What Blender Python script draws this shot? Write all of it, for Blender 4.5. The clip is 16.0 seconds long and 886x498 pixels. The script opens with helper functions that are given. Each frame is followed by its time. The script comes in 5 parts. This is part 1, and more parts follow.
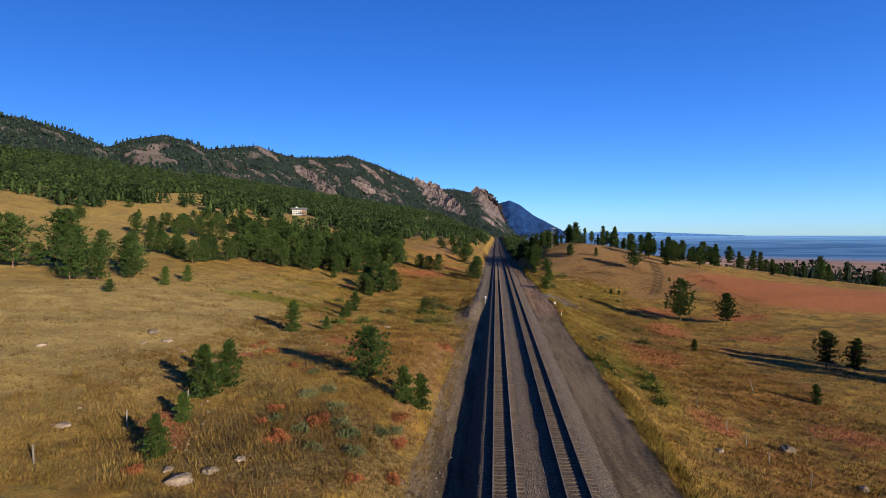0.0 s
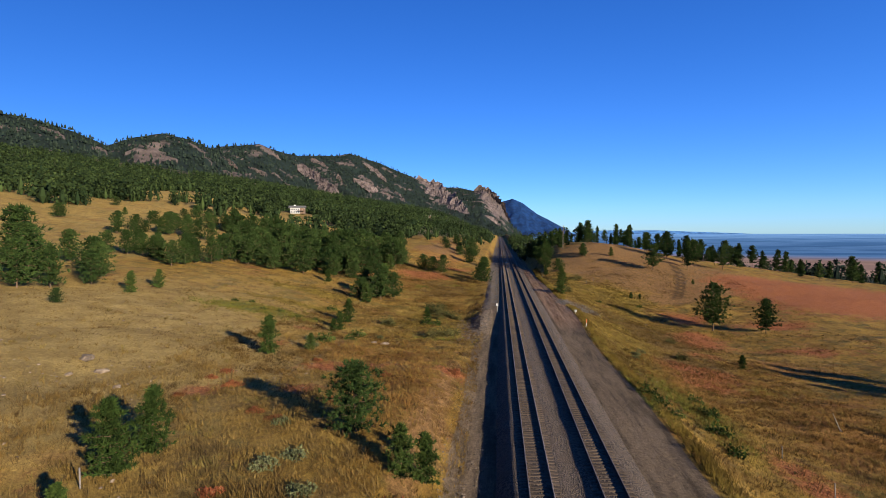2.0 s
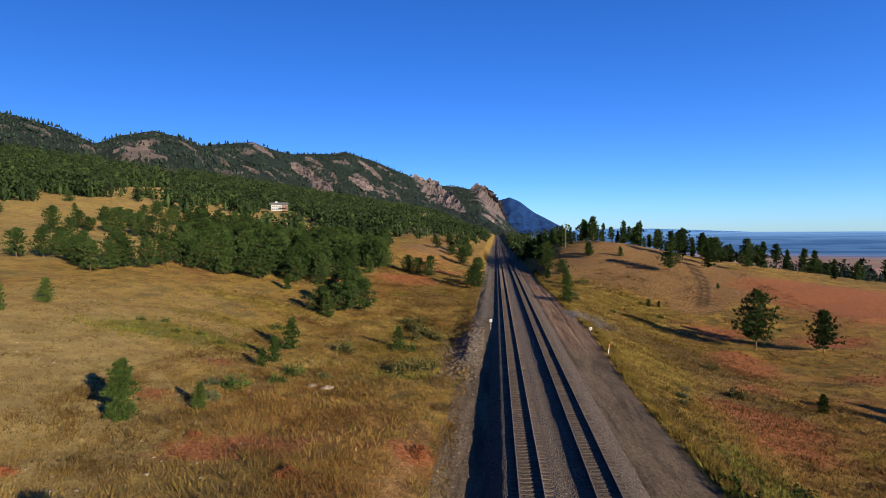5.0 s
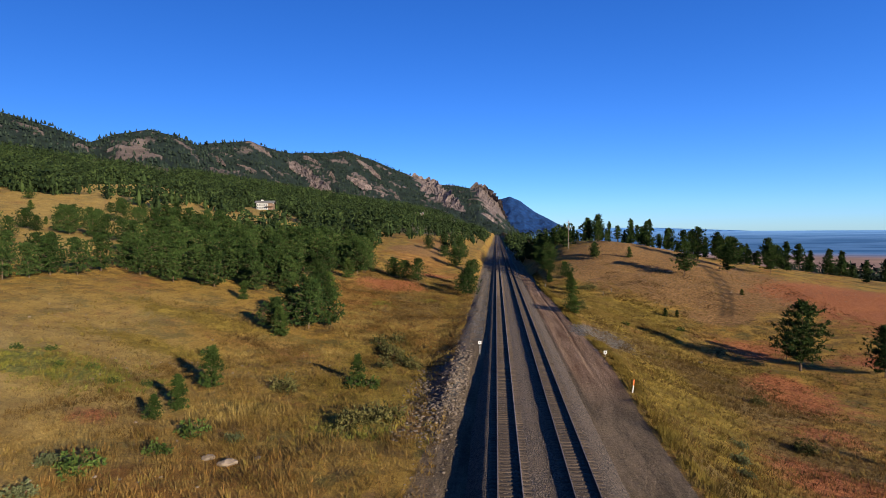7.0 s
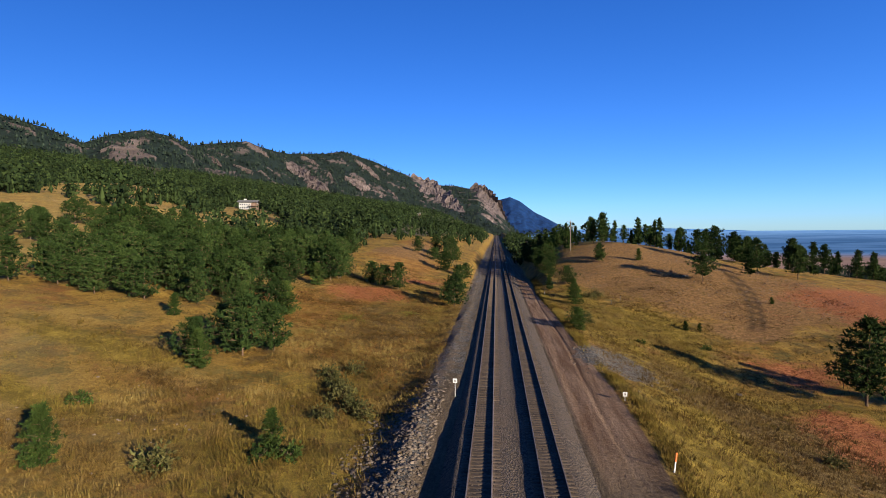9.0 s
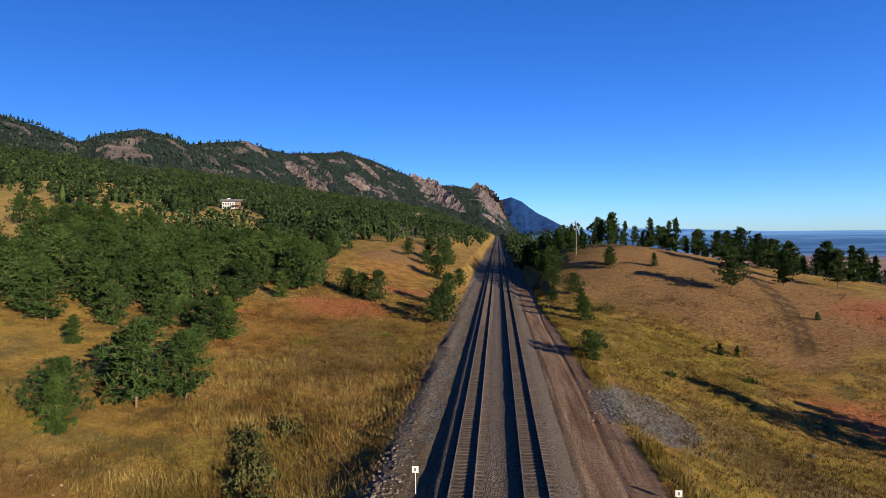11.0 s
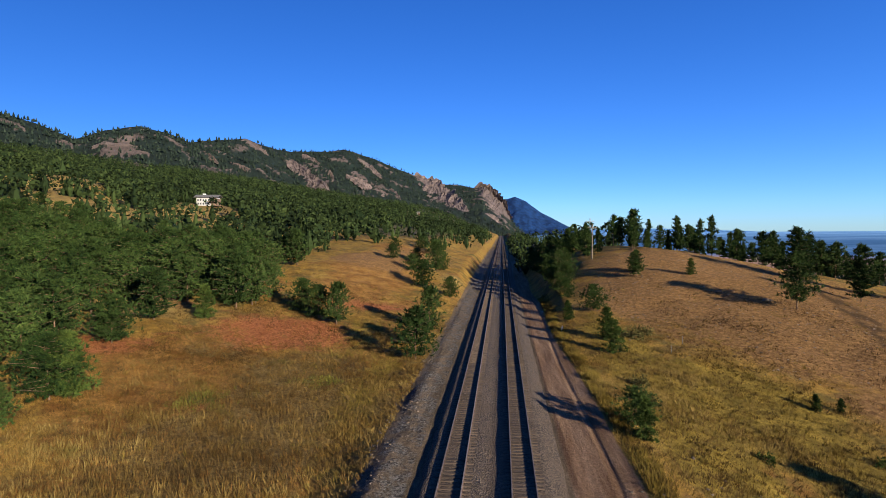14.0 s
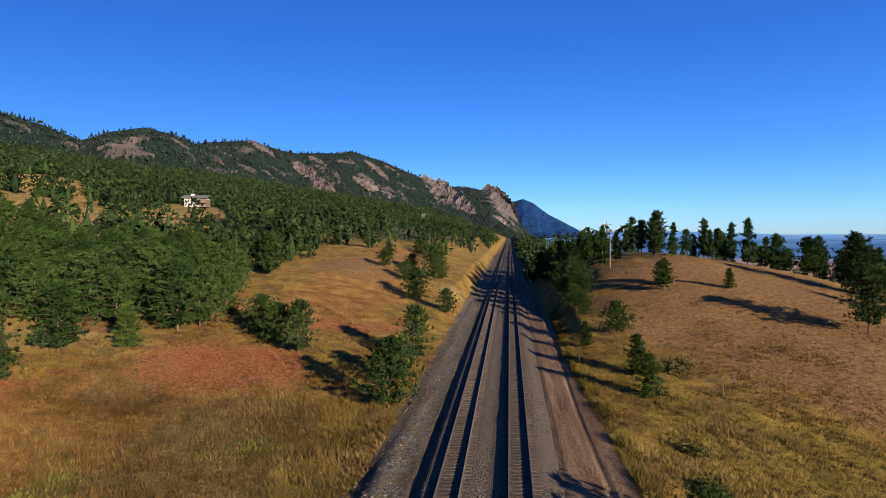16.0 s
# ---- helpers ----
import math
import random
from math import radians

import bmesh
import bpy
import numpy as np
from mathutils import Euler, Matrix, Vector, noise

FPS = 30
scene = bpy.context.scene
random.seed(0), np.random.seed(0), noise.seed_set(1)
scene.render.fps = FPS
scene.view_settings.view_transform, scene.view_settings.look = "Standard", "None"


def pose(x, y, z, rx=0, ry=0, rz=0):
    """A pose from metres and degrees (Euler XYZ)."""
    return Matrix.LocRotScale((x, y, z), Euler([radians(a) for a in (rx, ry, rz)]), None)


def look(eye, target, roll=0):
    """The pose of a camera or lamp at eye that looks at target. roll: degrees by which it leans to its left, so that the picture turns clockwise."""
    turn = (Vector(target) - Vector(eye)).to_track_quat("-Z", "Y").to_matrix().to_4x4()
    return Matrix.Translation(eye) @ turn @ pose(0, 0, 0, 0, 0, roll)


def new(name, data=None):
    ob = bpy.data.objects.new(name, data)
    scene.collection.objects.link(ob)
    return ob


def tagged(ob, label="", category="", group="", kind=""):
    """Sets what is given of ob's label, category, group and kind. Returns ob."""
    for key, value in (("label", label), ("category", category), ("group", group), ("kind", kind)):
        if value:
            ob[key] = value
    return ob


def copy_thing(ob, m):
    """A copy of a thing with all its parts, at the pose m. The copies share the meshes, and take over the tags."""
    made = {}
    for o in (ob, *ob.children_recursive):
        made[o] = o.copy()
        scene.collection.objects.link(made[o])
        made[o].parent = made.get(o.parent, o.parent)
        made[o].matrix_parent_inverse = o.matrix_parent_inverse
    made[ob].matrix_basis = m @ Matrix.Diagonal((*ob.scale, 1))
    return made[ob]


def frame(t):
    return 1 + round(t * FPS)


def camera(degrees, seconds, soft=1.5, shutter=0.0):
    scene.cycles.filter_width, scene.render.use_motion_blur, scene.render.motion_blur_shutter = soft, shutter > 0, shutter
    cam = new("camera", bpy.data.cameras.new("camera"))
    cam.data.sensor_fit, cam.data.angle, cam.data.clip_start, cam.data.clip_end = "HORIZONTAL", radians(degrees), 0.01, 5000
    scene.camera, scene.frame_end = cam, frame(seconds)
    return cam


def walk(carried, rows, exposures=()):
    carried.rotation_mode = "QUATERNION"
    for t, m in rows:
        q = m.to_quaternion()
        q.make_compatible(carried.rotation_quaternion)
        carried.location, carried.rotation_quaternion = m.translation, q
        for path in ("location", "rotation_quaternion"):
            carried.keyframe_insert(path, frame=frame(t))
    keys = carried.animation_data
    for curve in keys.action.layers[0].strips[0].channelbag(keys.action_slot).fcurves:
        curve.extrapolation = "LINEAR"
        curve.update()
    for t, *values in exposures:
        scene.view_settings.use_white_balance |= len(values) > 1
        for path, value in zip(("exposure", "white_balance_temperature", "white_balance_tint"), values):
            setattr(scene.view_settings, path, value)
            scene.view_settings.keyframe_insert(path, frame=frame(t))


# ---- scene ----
cam = camera(79.2, 16.0, soft=0.8)
METRES, EYE, TILT, LEAN, TURN = 138.0, 16.6, -1.81, 0.0, 5.62
ROWS = [
    (0.0, 0.0, 0.0, 0.0, 0.0, 0.0, -0.0),
    (0.5, -0.0032, 0.0242, 0.001, 0.33, -0.06, -0.0),
    (1.0, -0.0045, 0.0498, 0.0017, 0.48, -0.1, 0.02),
    (1.5, -0.0051, 0.0768, 0.003, 0.46, -0.12, 0.04),
    (2.0, -0.005, 0.1045, 0.0038, 0.3, -0.14, 0.08),
    (2.5, -0.0035, 0.1325, 0.0045, 0.2, -0.17, 0.14),
    (3.0, -0.0, 0.161, 0.0052, 0.11, -0.2, 0.18),
    (3.5, 0.0042, 0.1901, 0.0057, 0.05, -0.22, 0.18),
    (4.0, 0.0081, 0.2197, 0.0052, 0.01, -0.21, 0.18),
    (6.5, 0.0324, 0.3761, 0.0083, 0.03, -0.33, 0.35),
    (7.0, 0.0388, 0.4095, 0.0093, 0.03, -0.31, 0.35),
    (7.5, 0.0447, 0.4435, 0.0096, 0.07, -0.29, 0.38),
    (8.0, 0.051, 0.4768, 0.0099, 0.07, -0.27, 0.46),
    (8.5, 0.0585, 0.5098, 0.0108, 0.08, -0.25, 0.49),
    (9.0, 0.0659, 0.5426, 0.0116, 0.06, -0.22, 0.51),
    (11.5, 0.0929, 0.7085, 0.0209, 0.26, -0.2, 0.49),
    (12.0, 0.0985, 0.7417, 0.0224, 0.29, -0.21, 0.5),
    (12.5, 0.1034, 0.774, 0.0233, 0.34, -0.2, 0.46),
    (13.0, 0.1072, 0.8056, 0.0239, 0.44, -0.21, 0.39),
    (13.5, 0.1102, 0.8369, 0.0239, 0.54, -0.21, 0.33),
    (14.0, 0.1134, 0.868, 0.024, 0.63, -0.23, 0.31),
    (14.5, 0.1175, 0.8989, 0.0244, 0.76, -0.21, 0.28),
    (15.0, 0.1223, 0.93, 0.0258, 0.89, -0.22, 0.25),
    (15.5, 0.1263, 0.9605, 0.0279, 1.12, -0.13, 0.17),
    (16.0, 0.1299, 0.9882, 0.0311, 1.45, 0.0, 0.16),
]
walk(cam, [(t, pose(0, 0, EYE, TILT, LEAN, TURN) @ pose(METRES * x, METRES * y, METRES * z, 90 + pitch, roll, yaw)) for t, x, y, z, yaw, pitch, roll in ROWS])


# ---- daylight: a low sun behind the viewer's right shoulder ----
SUN_EL, SUN_AZ = radians(15.5), radians(133.0)     # azimuth clockwise from +y
world = bpy.data.worlds.new("sky")
scene.world = world
world.use_nodes = True
wn = world.node_tree
sky = wn.nodes.new("ShaderNodeTexSky")
sky.sky_type, sky.sun_disc = "NISHITA", False
sky.sun_elevation, sky.sun_rotation = SUN_EL, SUN_AZ
sky.altitude, sky.air_density, sky.dust_density, sky.ozone_density = 1800, 1.0, 0.35, 3.0
wn.nodes["Background"].inputs[1].default_value = 0.05
deep = wn.nodes.new("ShaderNodeHueSaturation")
deep.inputs["Saturation"].default_value = 1.2
clear = wn.nodes.new("ShaderNodeMix")
clear.data_type, clear.blend_type = "RGBA", "MULTIPLY"
clear.inputs[0].default_value, clear.inputs[7].default_value = 1.0, (0.53, 0.80, 1.36, 1)
haze_from, haze_axis, haze = wn.nodes.new("ShaderNodeTexCoord"), wn.nodes.new("ShaderNodeSeparateXYZ"), wn.nodes.new("ShaderNodeMapRange")
haze.interpolation_type = "SMOOTHSTEP"
for k, v in zip((1, 2, 3, 4), (-1.0, 0.9, 0.74, 1.40)):
    haze.inputs[k].default_value = v
wn.links.new(haze_from.outputs["Generated"], haze_axis.inputs[0])
wn.links.new(haze_axis.outputs[0], haze.inputs[0])
bright = wn.nodes.new("ShaderNodeVectorMath")
bright.operation = "SCALE"
wn.links.new(haze.outputs[0], bright.inputs["Scale"])
wn.links.new(clear.outputs[2], bright.inputs[0])
wn.links.new(sky.outputs[0], deep.inputs["Color"])
wn.links.new(deep.outputs[0], clear.inputs[6])
wn.links.new(bright.outputs[0], wn.nodes["Background"].inputs[0])
sun_data = bpy.data.lights.new("sun", "SUN")
sun_data.energy, sun_data.angle, sun_data.color = 5.0, radians(0.5), (1.0, 0.87, 0.68)
sun_lamp = new("sun", sun_data)
sun_way = Vector((math.sin(SUN_AZ) * math.cos(SUN_EL), math.cos(SUN_AZ) * math.cos(SUN_EL), math.sin(SUN_EL)))
sun_lamp.matrix_world = look(sun_way * 300, (0, 0, 0))
scene.view_settings.exposure = 1.41

# ---- the lie of the land ----
GX = [-163, -101.5, -60.5, -30, -12.6, 17, 25.3, 37.5, 54, 77.5, 144]
GY = [0, 51, 87, 118, 153.5, 184, 220, 266, 338]
GZ = [10, 7, 5, 3, 2, -3, -4, -5, -6, -7, -9,
      12, 8, 5.5, 2.8, 2, -3, -4.5, -5, -6, -7, -10,
      13, 9, 5.5, 1.2, 0, -2.8, -5, -6, -6.5, -7, -9,
      15, 10, 5, 0, -1.6, -2.6, -5.3, -7, -8, -7, -8,
      18, 11, 5.5, 0.5, -1.2, -2, -4.5, -7, -7.5, -6, -6,
      20, 12, 6, 1.5, -0.3, -1.2, -2.5, -3.8, -4.5, -3, -4,
      23, 13, 7.5, 4, 1, 0.5, 1, 2, 2.2, 1, -5,
      25, 16, 10, 8.5, 3.5, 4, 8, 10.5, 9.5, 5, -5,
      27, 20, 14, 11, 5, 4, 7, 8.5, 7, 3, -12]
GZ = np.array(GZ, float).reshape(len(GY), len(GX))


def smooth(a, b, v):
    u = np.clip((v - a) / (b - a), 0, 1)
    return u * u * (3 - 2 * u)


def hermite(stations, values, q):
    """Monotone-ish cubic through values (last axis) at the stations."""
    s = np.array(stations, float)
    q = np.clip(q, s[0], s[-1])
    i = np.clip(np.searchsorted(s, q, side="right") - 1, 0, len(s) - 2)
    grad = np.gradient(values, s, axis=-1)
    h = s[i + 1] - s[i]
    u = (q - s[i]) / h
    return i, h, u, grad


def plan_height(x, y):
    i, hx, u, _ = hermite(GX, GZ, x)
    gx = np.gradient(GZ, np.array(GX, float), axis=1)
    j, hy, w, _ = hermite(GY, GZ.T, y)

    def along(row):
        a, b = GZ[row, i], GZ[row, i + 1]
        m, n = gx[row, i] * hx, gx[row, i + 1] * hx
        return (2 * u**3 - 3 * u**2 + 1) * a + (u**3 - 2 * u**2 + u) * m + (3 * u**2 - 2 * u**3) * b + (u**3 - u**2) * n

    last = len(GY) - 1
    rows = [along(np.clip(j + k, 0, last)) for k in (-1, 0, 1, 2)]
    ys = np.array(GY, float)
    y0, y1, y2, y3 = (ys[np.clip(j + k, 0, last)] for k in (-1, 0, 1, 2))
    m = (rows[2] - rows[0]) / np.maximum(y2 - y0, 1) * hy
    n = (rows[3] - rows[1]) / np.maximum(y3 - y1, 1) * hy
    return (2 * w**3 - 3 * w**2 + 1) * rows[1] + (w**3 - 2 * w**2 + w) * m + (3 * w**2 - 2 * w**3) * rows[2] + (w**3 - w**2) * n


def waves(x, y, size, seed=0.0):
    """Cheap smooth unevenness, about -1 to 1."""
    a, b = x / size + seed, y / size - 0.7 * seed
    return (np.sin(1.7 * a + 1.3 * np.sin(1.1 * b + seed)) + np.sin(1.9 * b + 1.2 * np.sin(0.9 * a - seed)) + np.sin(1.2 * (a + b) + np.sin(1.6 * a - 1.4 * b))) / 3


ROAD_L, ROAD_R = 8.2, 12.6


def road_edges(y):
    """Inner and outer edge of the gravel track beside the rails."""
    return ROAD_L + 0 * y, 12.4 + 0.9 * smooth(80, 125, y) - 1.3 * smooth(150, 200, y) + 0.3 * np.sin(y / 9)


def land(x, y):
    """Height of the ground."""
    x, y = np.asarray(x, float), np.asarray(y, float)
    z = plan_height(x, y)
    # beyond the table: hillside up on one hand, fall to the plain on the other
    z = z + 0.17 * np.clip(-163 - x, 0, 600)
    far = np.maximum(y - 338, 0)
    z = z + smooth(-15, -160, x) * 0.04 * np.minimum(far, 800) - smooth(20, 60, x) * 0.10 * np.minimum(far, 500)
    z = z - 0.11 * np.minimum(np.maximum(x - 144, 0), 400)
    # knolls on the hillside
    for a, b, r, h in ((-141, 376, 20, 3.2), (-165, 285, 40, 5.0), (-206, 362, 36, 8.0)):
        z = z + h * np.exp(-((x - a) ** 2 + (y - b) ** 2) / r ** 2)
    z = z + 0.36 * waves(x, y, 9, 2.0) + 0.19 * waves(x, y, 3.1, 5.0)
    z = np.where(x > 20, np.maximum(z, -46 - 25 * smooth(880, 1050, np.hypot(x, y - 60))), z)
    # the railway's own shelf, cut or filled
    _, edge = road_edges(y)
    floor_l = -0.85 + 0.58 * smooth(95, 145, y)
    sway = 0.2 * np.sin(y / 11)
    worn = 0.6 + 0.55 * waves(y, y, 4.0)
    ruts = -0.05 * worn * np.exp(-((x - 9.5 - sway) / 0.26) ** 2) - (0.07 + 0.05 * smooth(135, 165, y)) * np.exp(-((x - 11.2 - 1.3 * sway) / 0.24) ** 2) + 0.045 * worn * np.exp(-((x - 10.85 - 1.2 * sway) / 0.18) ** 2) + 0.05 * np.exp(-((x - 8.7 - 0.5 * sway) / 0.2) ** 2)
    ruts = ruts * (0.2 + 0.8 * smooth(95, 140, y))
    shelf = np.where(x < 3, floor_l, -0.66 + ruts) + 0.03 * waves(x, y, 1.7)
    berm = (0.16 + 0.15 * waves(x, y, 0.8, 6.0) + 0.15 * waves(y, x, 4.0, 3.0)) * np.exp(-((x + 4.3) / 0.9) ** 2) * smooth(120, 150, y)
    rubble = (0.5 + 0.3 * waves(x, y, 1.1, 1.0)) * np.exp(-((x + 5.6) / 1.3) ** 2 - ((y - 116) / 11) ** 2)
    shelf = shelf + berm + rubble
    gap_l = smooth(-3.9, -9.5, x)
    gap_r = smooth(edge, edge + 5.0, x)
    lip = (0.12 + 0.33 * smooth(105, 150, y)) * np.exp(-((x - edge - 1.3) / 0.9) ** 2)
    z = z + lip
    return np.where(x < 3, shelf * (1 - gap_l) + z * gap_l, shelf * (1 - gap_r) + z * gap_r)


# ---- materials ----
class Nodes:
    """A small builder for procedural materials."""

    def __init__(self, name, rough=0.9, spec=0.2):
        self.mat = bpy.data.materials.new(name)
        self.mat.use_nodes = True
        self.tree = self.mat.node_tree
        self.bsdf = self.tree.nodes["Principled BSDF"]
        self.bsdf.inputs["Roughness"].default_value = rough
        self.bsdf.inputs["Specular IOR Level"].default_value = spec
        self.place = self.tree.nodes.new("ShaderNodeTexCoord").outputs["Object"]

    def link(self, a, b):
        self.tree.links.new(a, b)

    def noise(self, scale, detail=4.0, rough=0.6, stretch=None, coord=None):
        n = self.tree.nodes.new("ShaderNodeTexNoise")
        n.inputs["Scale"].default_value, n.inputs["Detail"].default_value, n.inputs["Roughness"].default_value = scale, detail, rough
        src = coord or self.place
        if stretch:
            m = self.tree.nodes.new("ShaderNodeMapping")
            m.inputs["Scale"].default_value = stretch
            self.link(src, m.inputs["Vector"])
            src = m.outputs["Vector"]
        self.link(src, n.inputs["Vector"])
        return n.outputs["Fac"]

    def cells(self, scale, out="Color"):
        n = self.tree.nodes.new("ShaderNodeTexVoronoi")
        n.inputs["Scale"].default_value = scale
        self.link(self.place, n.inputs["Vector"])
        return n.outputs[out]

    def step(self, fac, a, b, lo=0.0, hi=1.0):
        n = self.tree.nodes.new("ShaderNodeMapRange")
        n.interpolation_type = "SMOOTHSTEP"
        for k, v in zip((1, 2, 3, 4), (a, b, lo, hi)):
            n.inputs[k].default_value = v
        self.link(fac, n.inputs[0])
        return n.outputs[0]

    def maths(self, op, a, b):
        n = self.tree.nodes.new("ShaderNodeMath")
        n.operation = op
        for k, v in enumerate((a, b)):
            if isinstance(v, (int, float)):
                n.inputs[k].default_value = v
            else:
                self.link(v, n.inputs[k])
        return n.outputs[0]

    def mix(self, fac, a, b, blend="MIX"):
        n = self.tree.nodes.new("ShaderNodeMix")
        n.data_type, n.blend_type = "RGBA", blend
        for sock, v in ((n.inputs[0], fac), (n.inputs[6], a), (n.inputs[7], b)):
            if isinstance(v, (int, float)):
                sock.default_value = v
            elif isinstance(v, tuple):
                sock.default_value = (*v, 1)
            else:
                self.link(v, sock)
        return n.outputs[2]

    def attr(self, name, out="Fac"):
        n = self.tree.nodes.new("ShaderNodeAttribute")
        n.attribute_name = name
        return n.outputs[out]

    def random(self):
        return self.tree.nodes.new("ShaderNodeObjectInfo").outputs["Random"]

    def island(self):
        return self.tree.nodes.new("ShaderNodeNewGeometry").outputs["Random Per Island"]

    def colour(self, socket):
        self.link(socket, self.bsdf.inputs["Base Color"])
        return self

    def bump(self, socket, strength, distance):
        n = self.tree.nodes.new("ShaderNodeBump")
        n.inputs["Strength"].default_value, n.inputs["Distance"].default_value = strength, distance
        self.link(socket, n.inputs["Height"])
        self.link(n.outputs[0], self.bsdf.inputs["Normal"])
        return self.mat


def simple(name, a, b, scale, rough=0.8, spec=0.2, bump=0.0, metal=0.0, vary="random"):
    """Two tones mottled by noise, each piece a little lighter or darker than the next."""
    n = Nodes(name, rough, spec)
    n.bsdf.inputs["Metallic"].default_value = metal
    col = n.mix(n.step(n.noise(scale), 0.3, 0.7), a, b)
    piece = n.island() if vary == "island" else n.random()
    col = n.mix(1.0, col, n.mix(piece, (0.72, 0.72, 0.72), (1.25, 1.25, 1.25)), "MULTIPLY")
    n.colour(col)
    if bump:
        n.bump(n.noise(scale * 3), 0.6, bump)
    return n.mat


def ground_material():
    n = Nodes("meadow", 0.95, 0.1)
    red, lush, bare, dirt, clay, grit = (n.attr(k) for k in ("red", "lush", "bare", "dirt", "clay", "grit"))
    big, mid, fine = n.noise(0.05, 5), n.noise(0.35, 6, 0.65), n.noise(3.0, 6, 0.7)
    straw = n.mix(n.step(mid, 0.35, 0.65), (0.165, 0.096, 0.018), (0.295, 0.185, 0.038))
    straw = n.mix(n.step(big, 0.42, 0.62), straw, (0.25, 0.16, 0.036))
    olive = n.mix(n.step(mid, 0.3, 0.7), (0.11, 0.08, 0.014), (0.26, 0.185, 0.034))
    rust = n.mix(n.step(fine, 0.35, 0.65), (0.205, 0.064, 0.025), (0.31, 0.128, 0.052))
    stony = n.mix(n.step(n.noise(1.3, 6, 0.75), 0.35, 0.65), (0.125, 0.068, 0.026), (0.25, 0.148, 0.058))
    soil = n.mix(n.step(n.noise(0.8, 5, 0.7, (1, 0.12, 1)), 0.35, 0.65), (0.074, 0.056, 0.037), (0.160, 0.120, 0.081))
    ochre = n.mix(n.step(n.noise(0.9, 5, 0.7, (1, 0.08, 1)), 0.35, 0.65), (0.125, 0.072, 0.042), (0.225, 0.150, 0.10))
    soil = n.mix(n.step(clay, 0.2, 0.8), soil, ochre)
    slate = n.mix(n.step(n.cells(7.0), 0.2, 0.8), (0.04, 0.037, 0.034), (0.155, 0.148, 0.14))
    edge = n.maths("MULTIPLY", n.maths("SUBTRACT", n.noise(0.6, 5, 0.7), 0.5), 1.1)
    wide = n.maths("MULTIPLY", n.maths("SUBTRACT", n.noise(0.12, 4, 0.6), 0.5), 1.2)
    col = n.mix(n.step(n.noise(0.09, 6, 0.7), 0.52, 0.66), straw, (0.185, 0.085, 0.026))
    col = n.mix(n.step(n.noise(0.17, 6, 0.7), 0.50, 0.64), col, (0.095, 0.078, 0.022))
    col = n.mix(n.step(n.noise(0.3, 5, 0.7), 0.50, 0.64, 0.0, 0.7), col, (0.088, 0.056, 0.022))
    brush = n.mix(n.step(n.noise(0.02, 6, 0.7), 0.4, 0.6), (0.018, 0.022, 0.010), (0.06, 0.05, 0.025))
    col = n.mix(n.attr("pale"), col, n.mix(n.step(mid, 0.35, 0.65), (0.225, 0.16, 0.058), (0.325, 0.24, 0.09)))
    amber = n.mix(n.step(mid, 0.35, 0.65), (0.15, 0.07, 0.018), (0.27, 0.15, 0.04))
    umber = n.mix(n.step(fine, 0.35, 0.65), (0.09, 0.06, 0.02), (0.175, 0.122, 0.045))
    sward = n.mix(n.step(fine, 0.35, 0.65), (0.065, 0.072, 0.020), (0.135, 0.138, 0.042))
    for mask, tone in ((n.attr("amber"), amber), (n.attr("umber"), umber), (bare, stony), (lush, olive), (n.attr("sward"), sward)):
        col = n.mix(n.step(n.maths("ADD", mask, n.maths("ADD", edge, wide)), 0.3, 0.75), col, tone)
    col = n.mix(n.step(n.maths("ADD", red, n.maths("ADD", n.maths("MULTIPLY", edge, 1.5), wide)), 0.25, 0.95), col, rust)
    col = n.mix(n.step(n.maths("ADD", dirt, n.maths("MULTIPLY", edge, 0.5)), 0.35, 0.65), col, soil)
    col = n.mix(n.step(n.maths("ADD", grit, n.maths("MULTIPLY", edge, 0.8)), 0.4, 0.6), col, slate)
    col = n.mix(n.attr("rut"), col, (0.05, 0.032, 0.015))
    col = n.mix(1.0, col, n.mix(n.step(fine, 0.25, 0.75), (0.58, 0.56, 0.52), (1.06, 1.04, 1.0)), "MULTIPLY")
    col = n.mix(1.0, col, n.mix(n.step(n.noise(13.0, 3, 0.7), 0.3, 0.7), (0.66, 0.64, 0.6), (1.3, 1.3, 1.28)), "MULTIPLY")
    col = n.mix(n.attr("brush"), col, brush)
    n.colour(col)
    return n.bump(n.maths("ADD", fine, n.maths("MULTIPLY", n.noise(9.0, 4, 0.7), 0.5)), 1.0, 0.22)


def ballast_material():
    n = Nodes("crushed_stone", 0.9, 0.25)
    cell = n.cells(9.0)
    col = n.mix(n.step(cell, 0.1, 0.9), (0.022, 0.017, 0.012), (0.112, 0.083, 0.058))
    col = n.mix(n.step(n.noise(0.4, 5), 0.4, 0.7), col, (0.072, 0.051, 0.034))
    n.colour(col)
    return n.bump(n.cells(9.0, "Distance"), 1.0, 0.1)


def needle_material(name, a, b):
    n = Nodes(name, 0.85, 0.06)
    col = n.mix(n.island(), a, b)
    col = n.mix(1.0, col, n.mix(n.random(), (0.62, 0.68, 0.6), (1.4, 1.3, 1.2)), "MULTIPLY")
    col = n.mix(1.0, col, n.mix(n.step(n.noise(0.55, 5, 0.7), 0.34, 0.66), (0.62, 0.6, 0.56), (1.3, 1.28, 1.2)), "MULTIPLY")
    n.colour(col)
    return n.mat


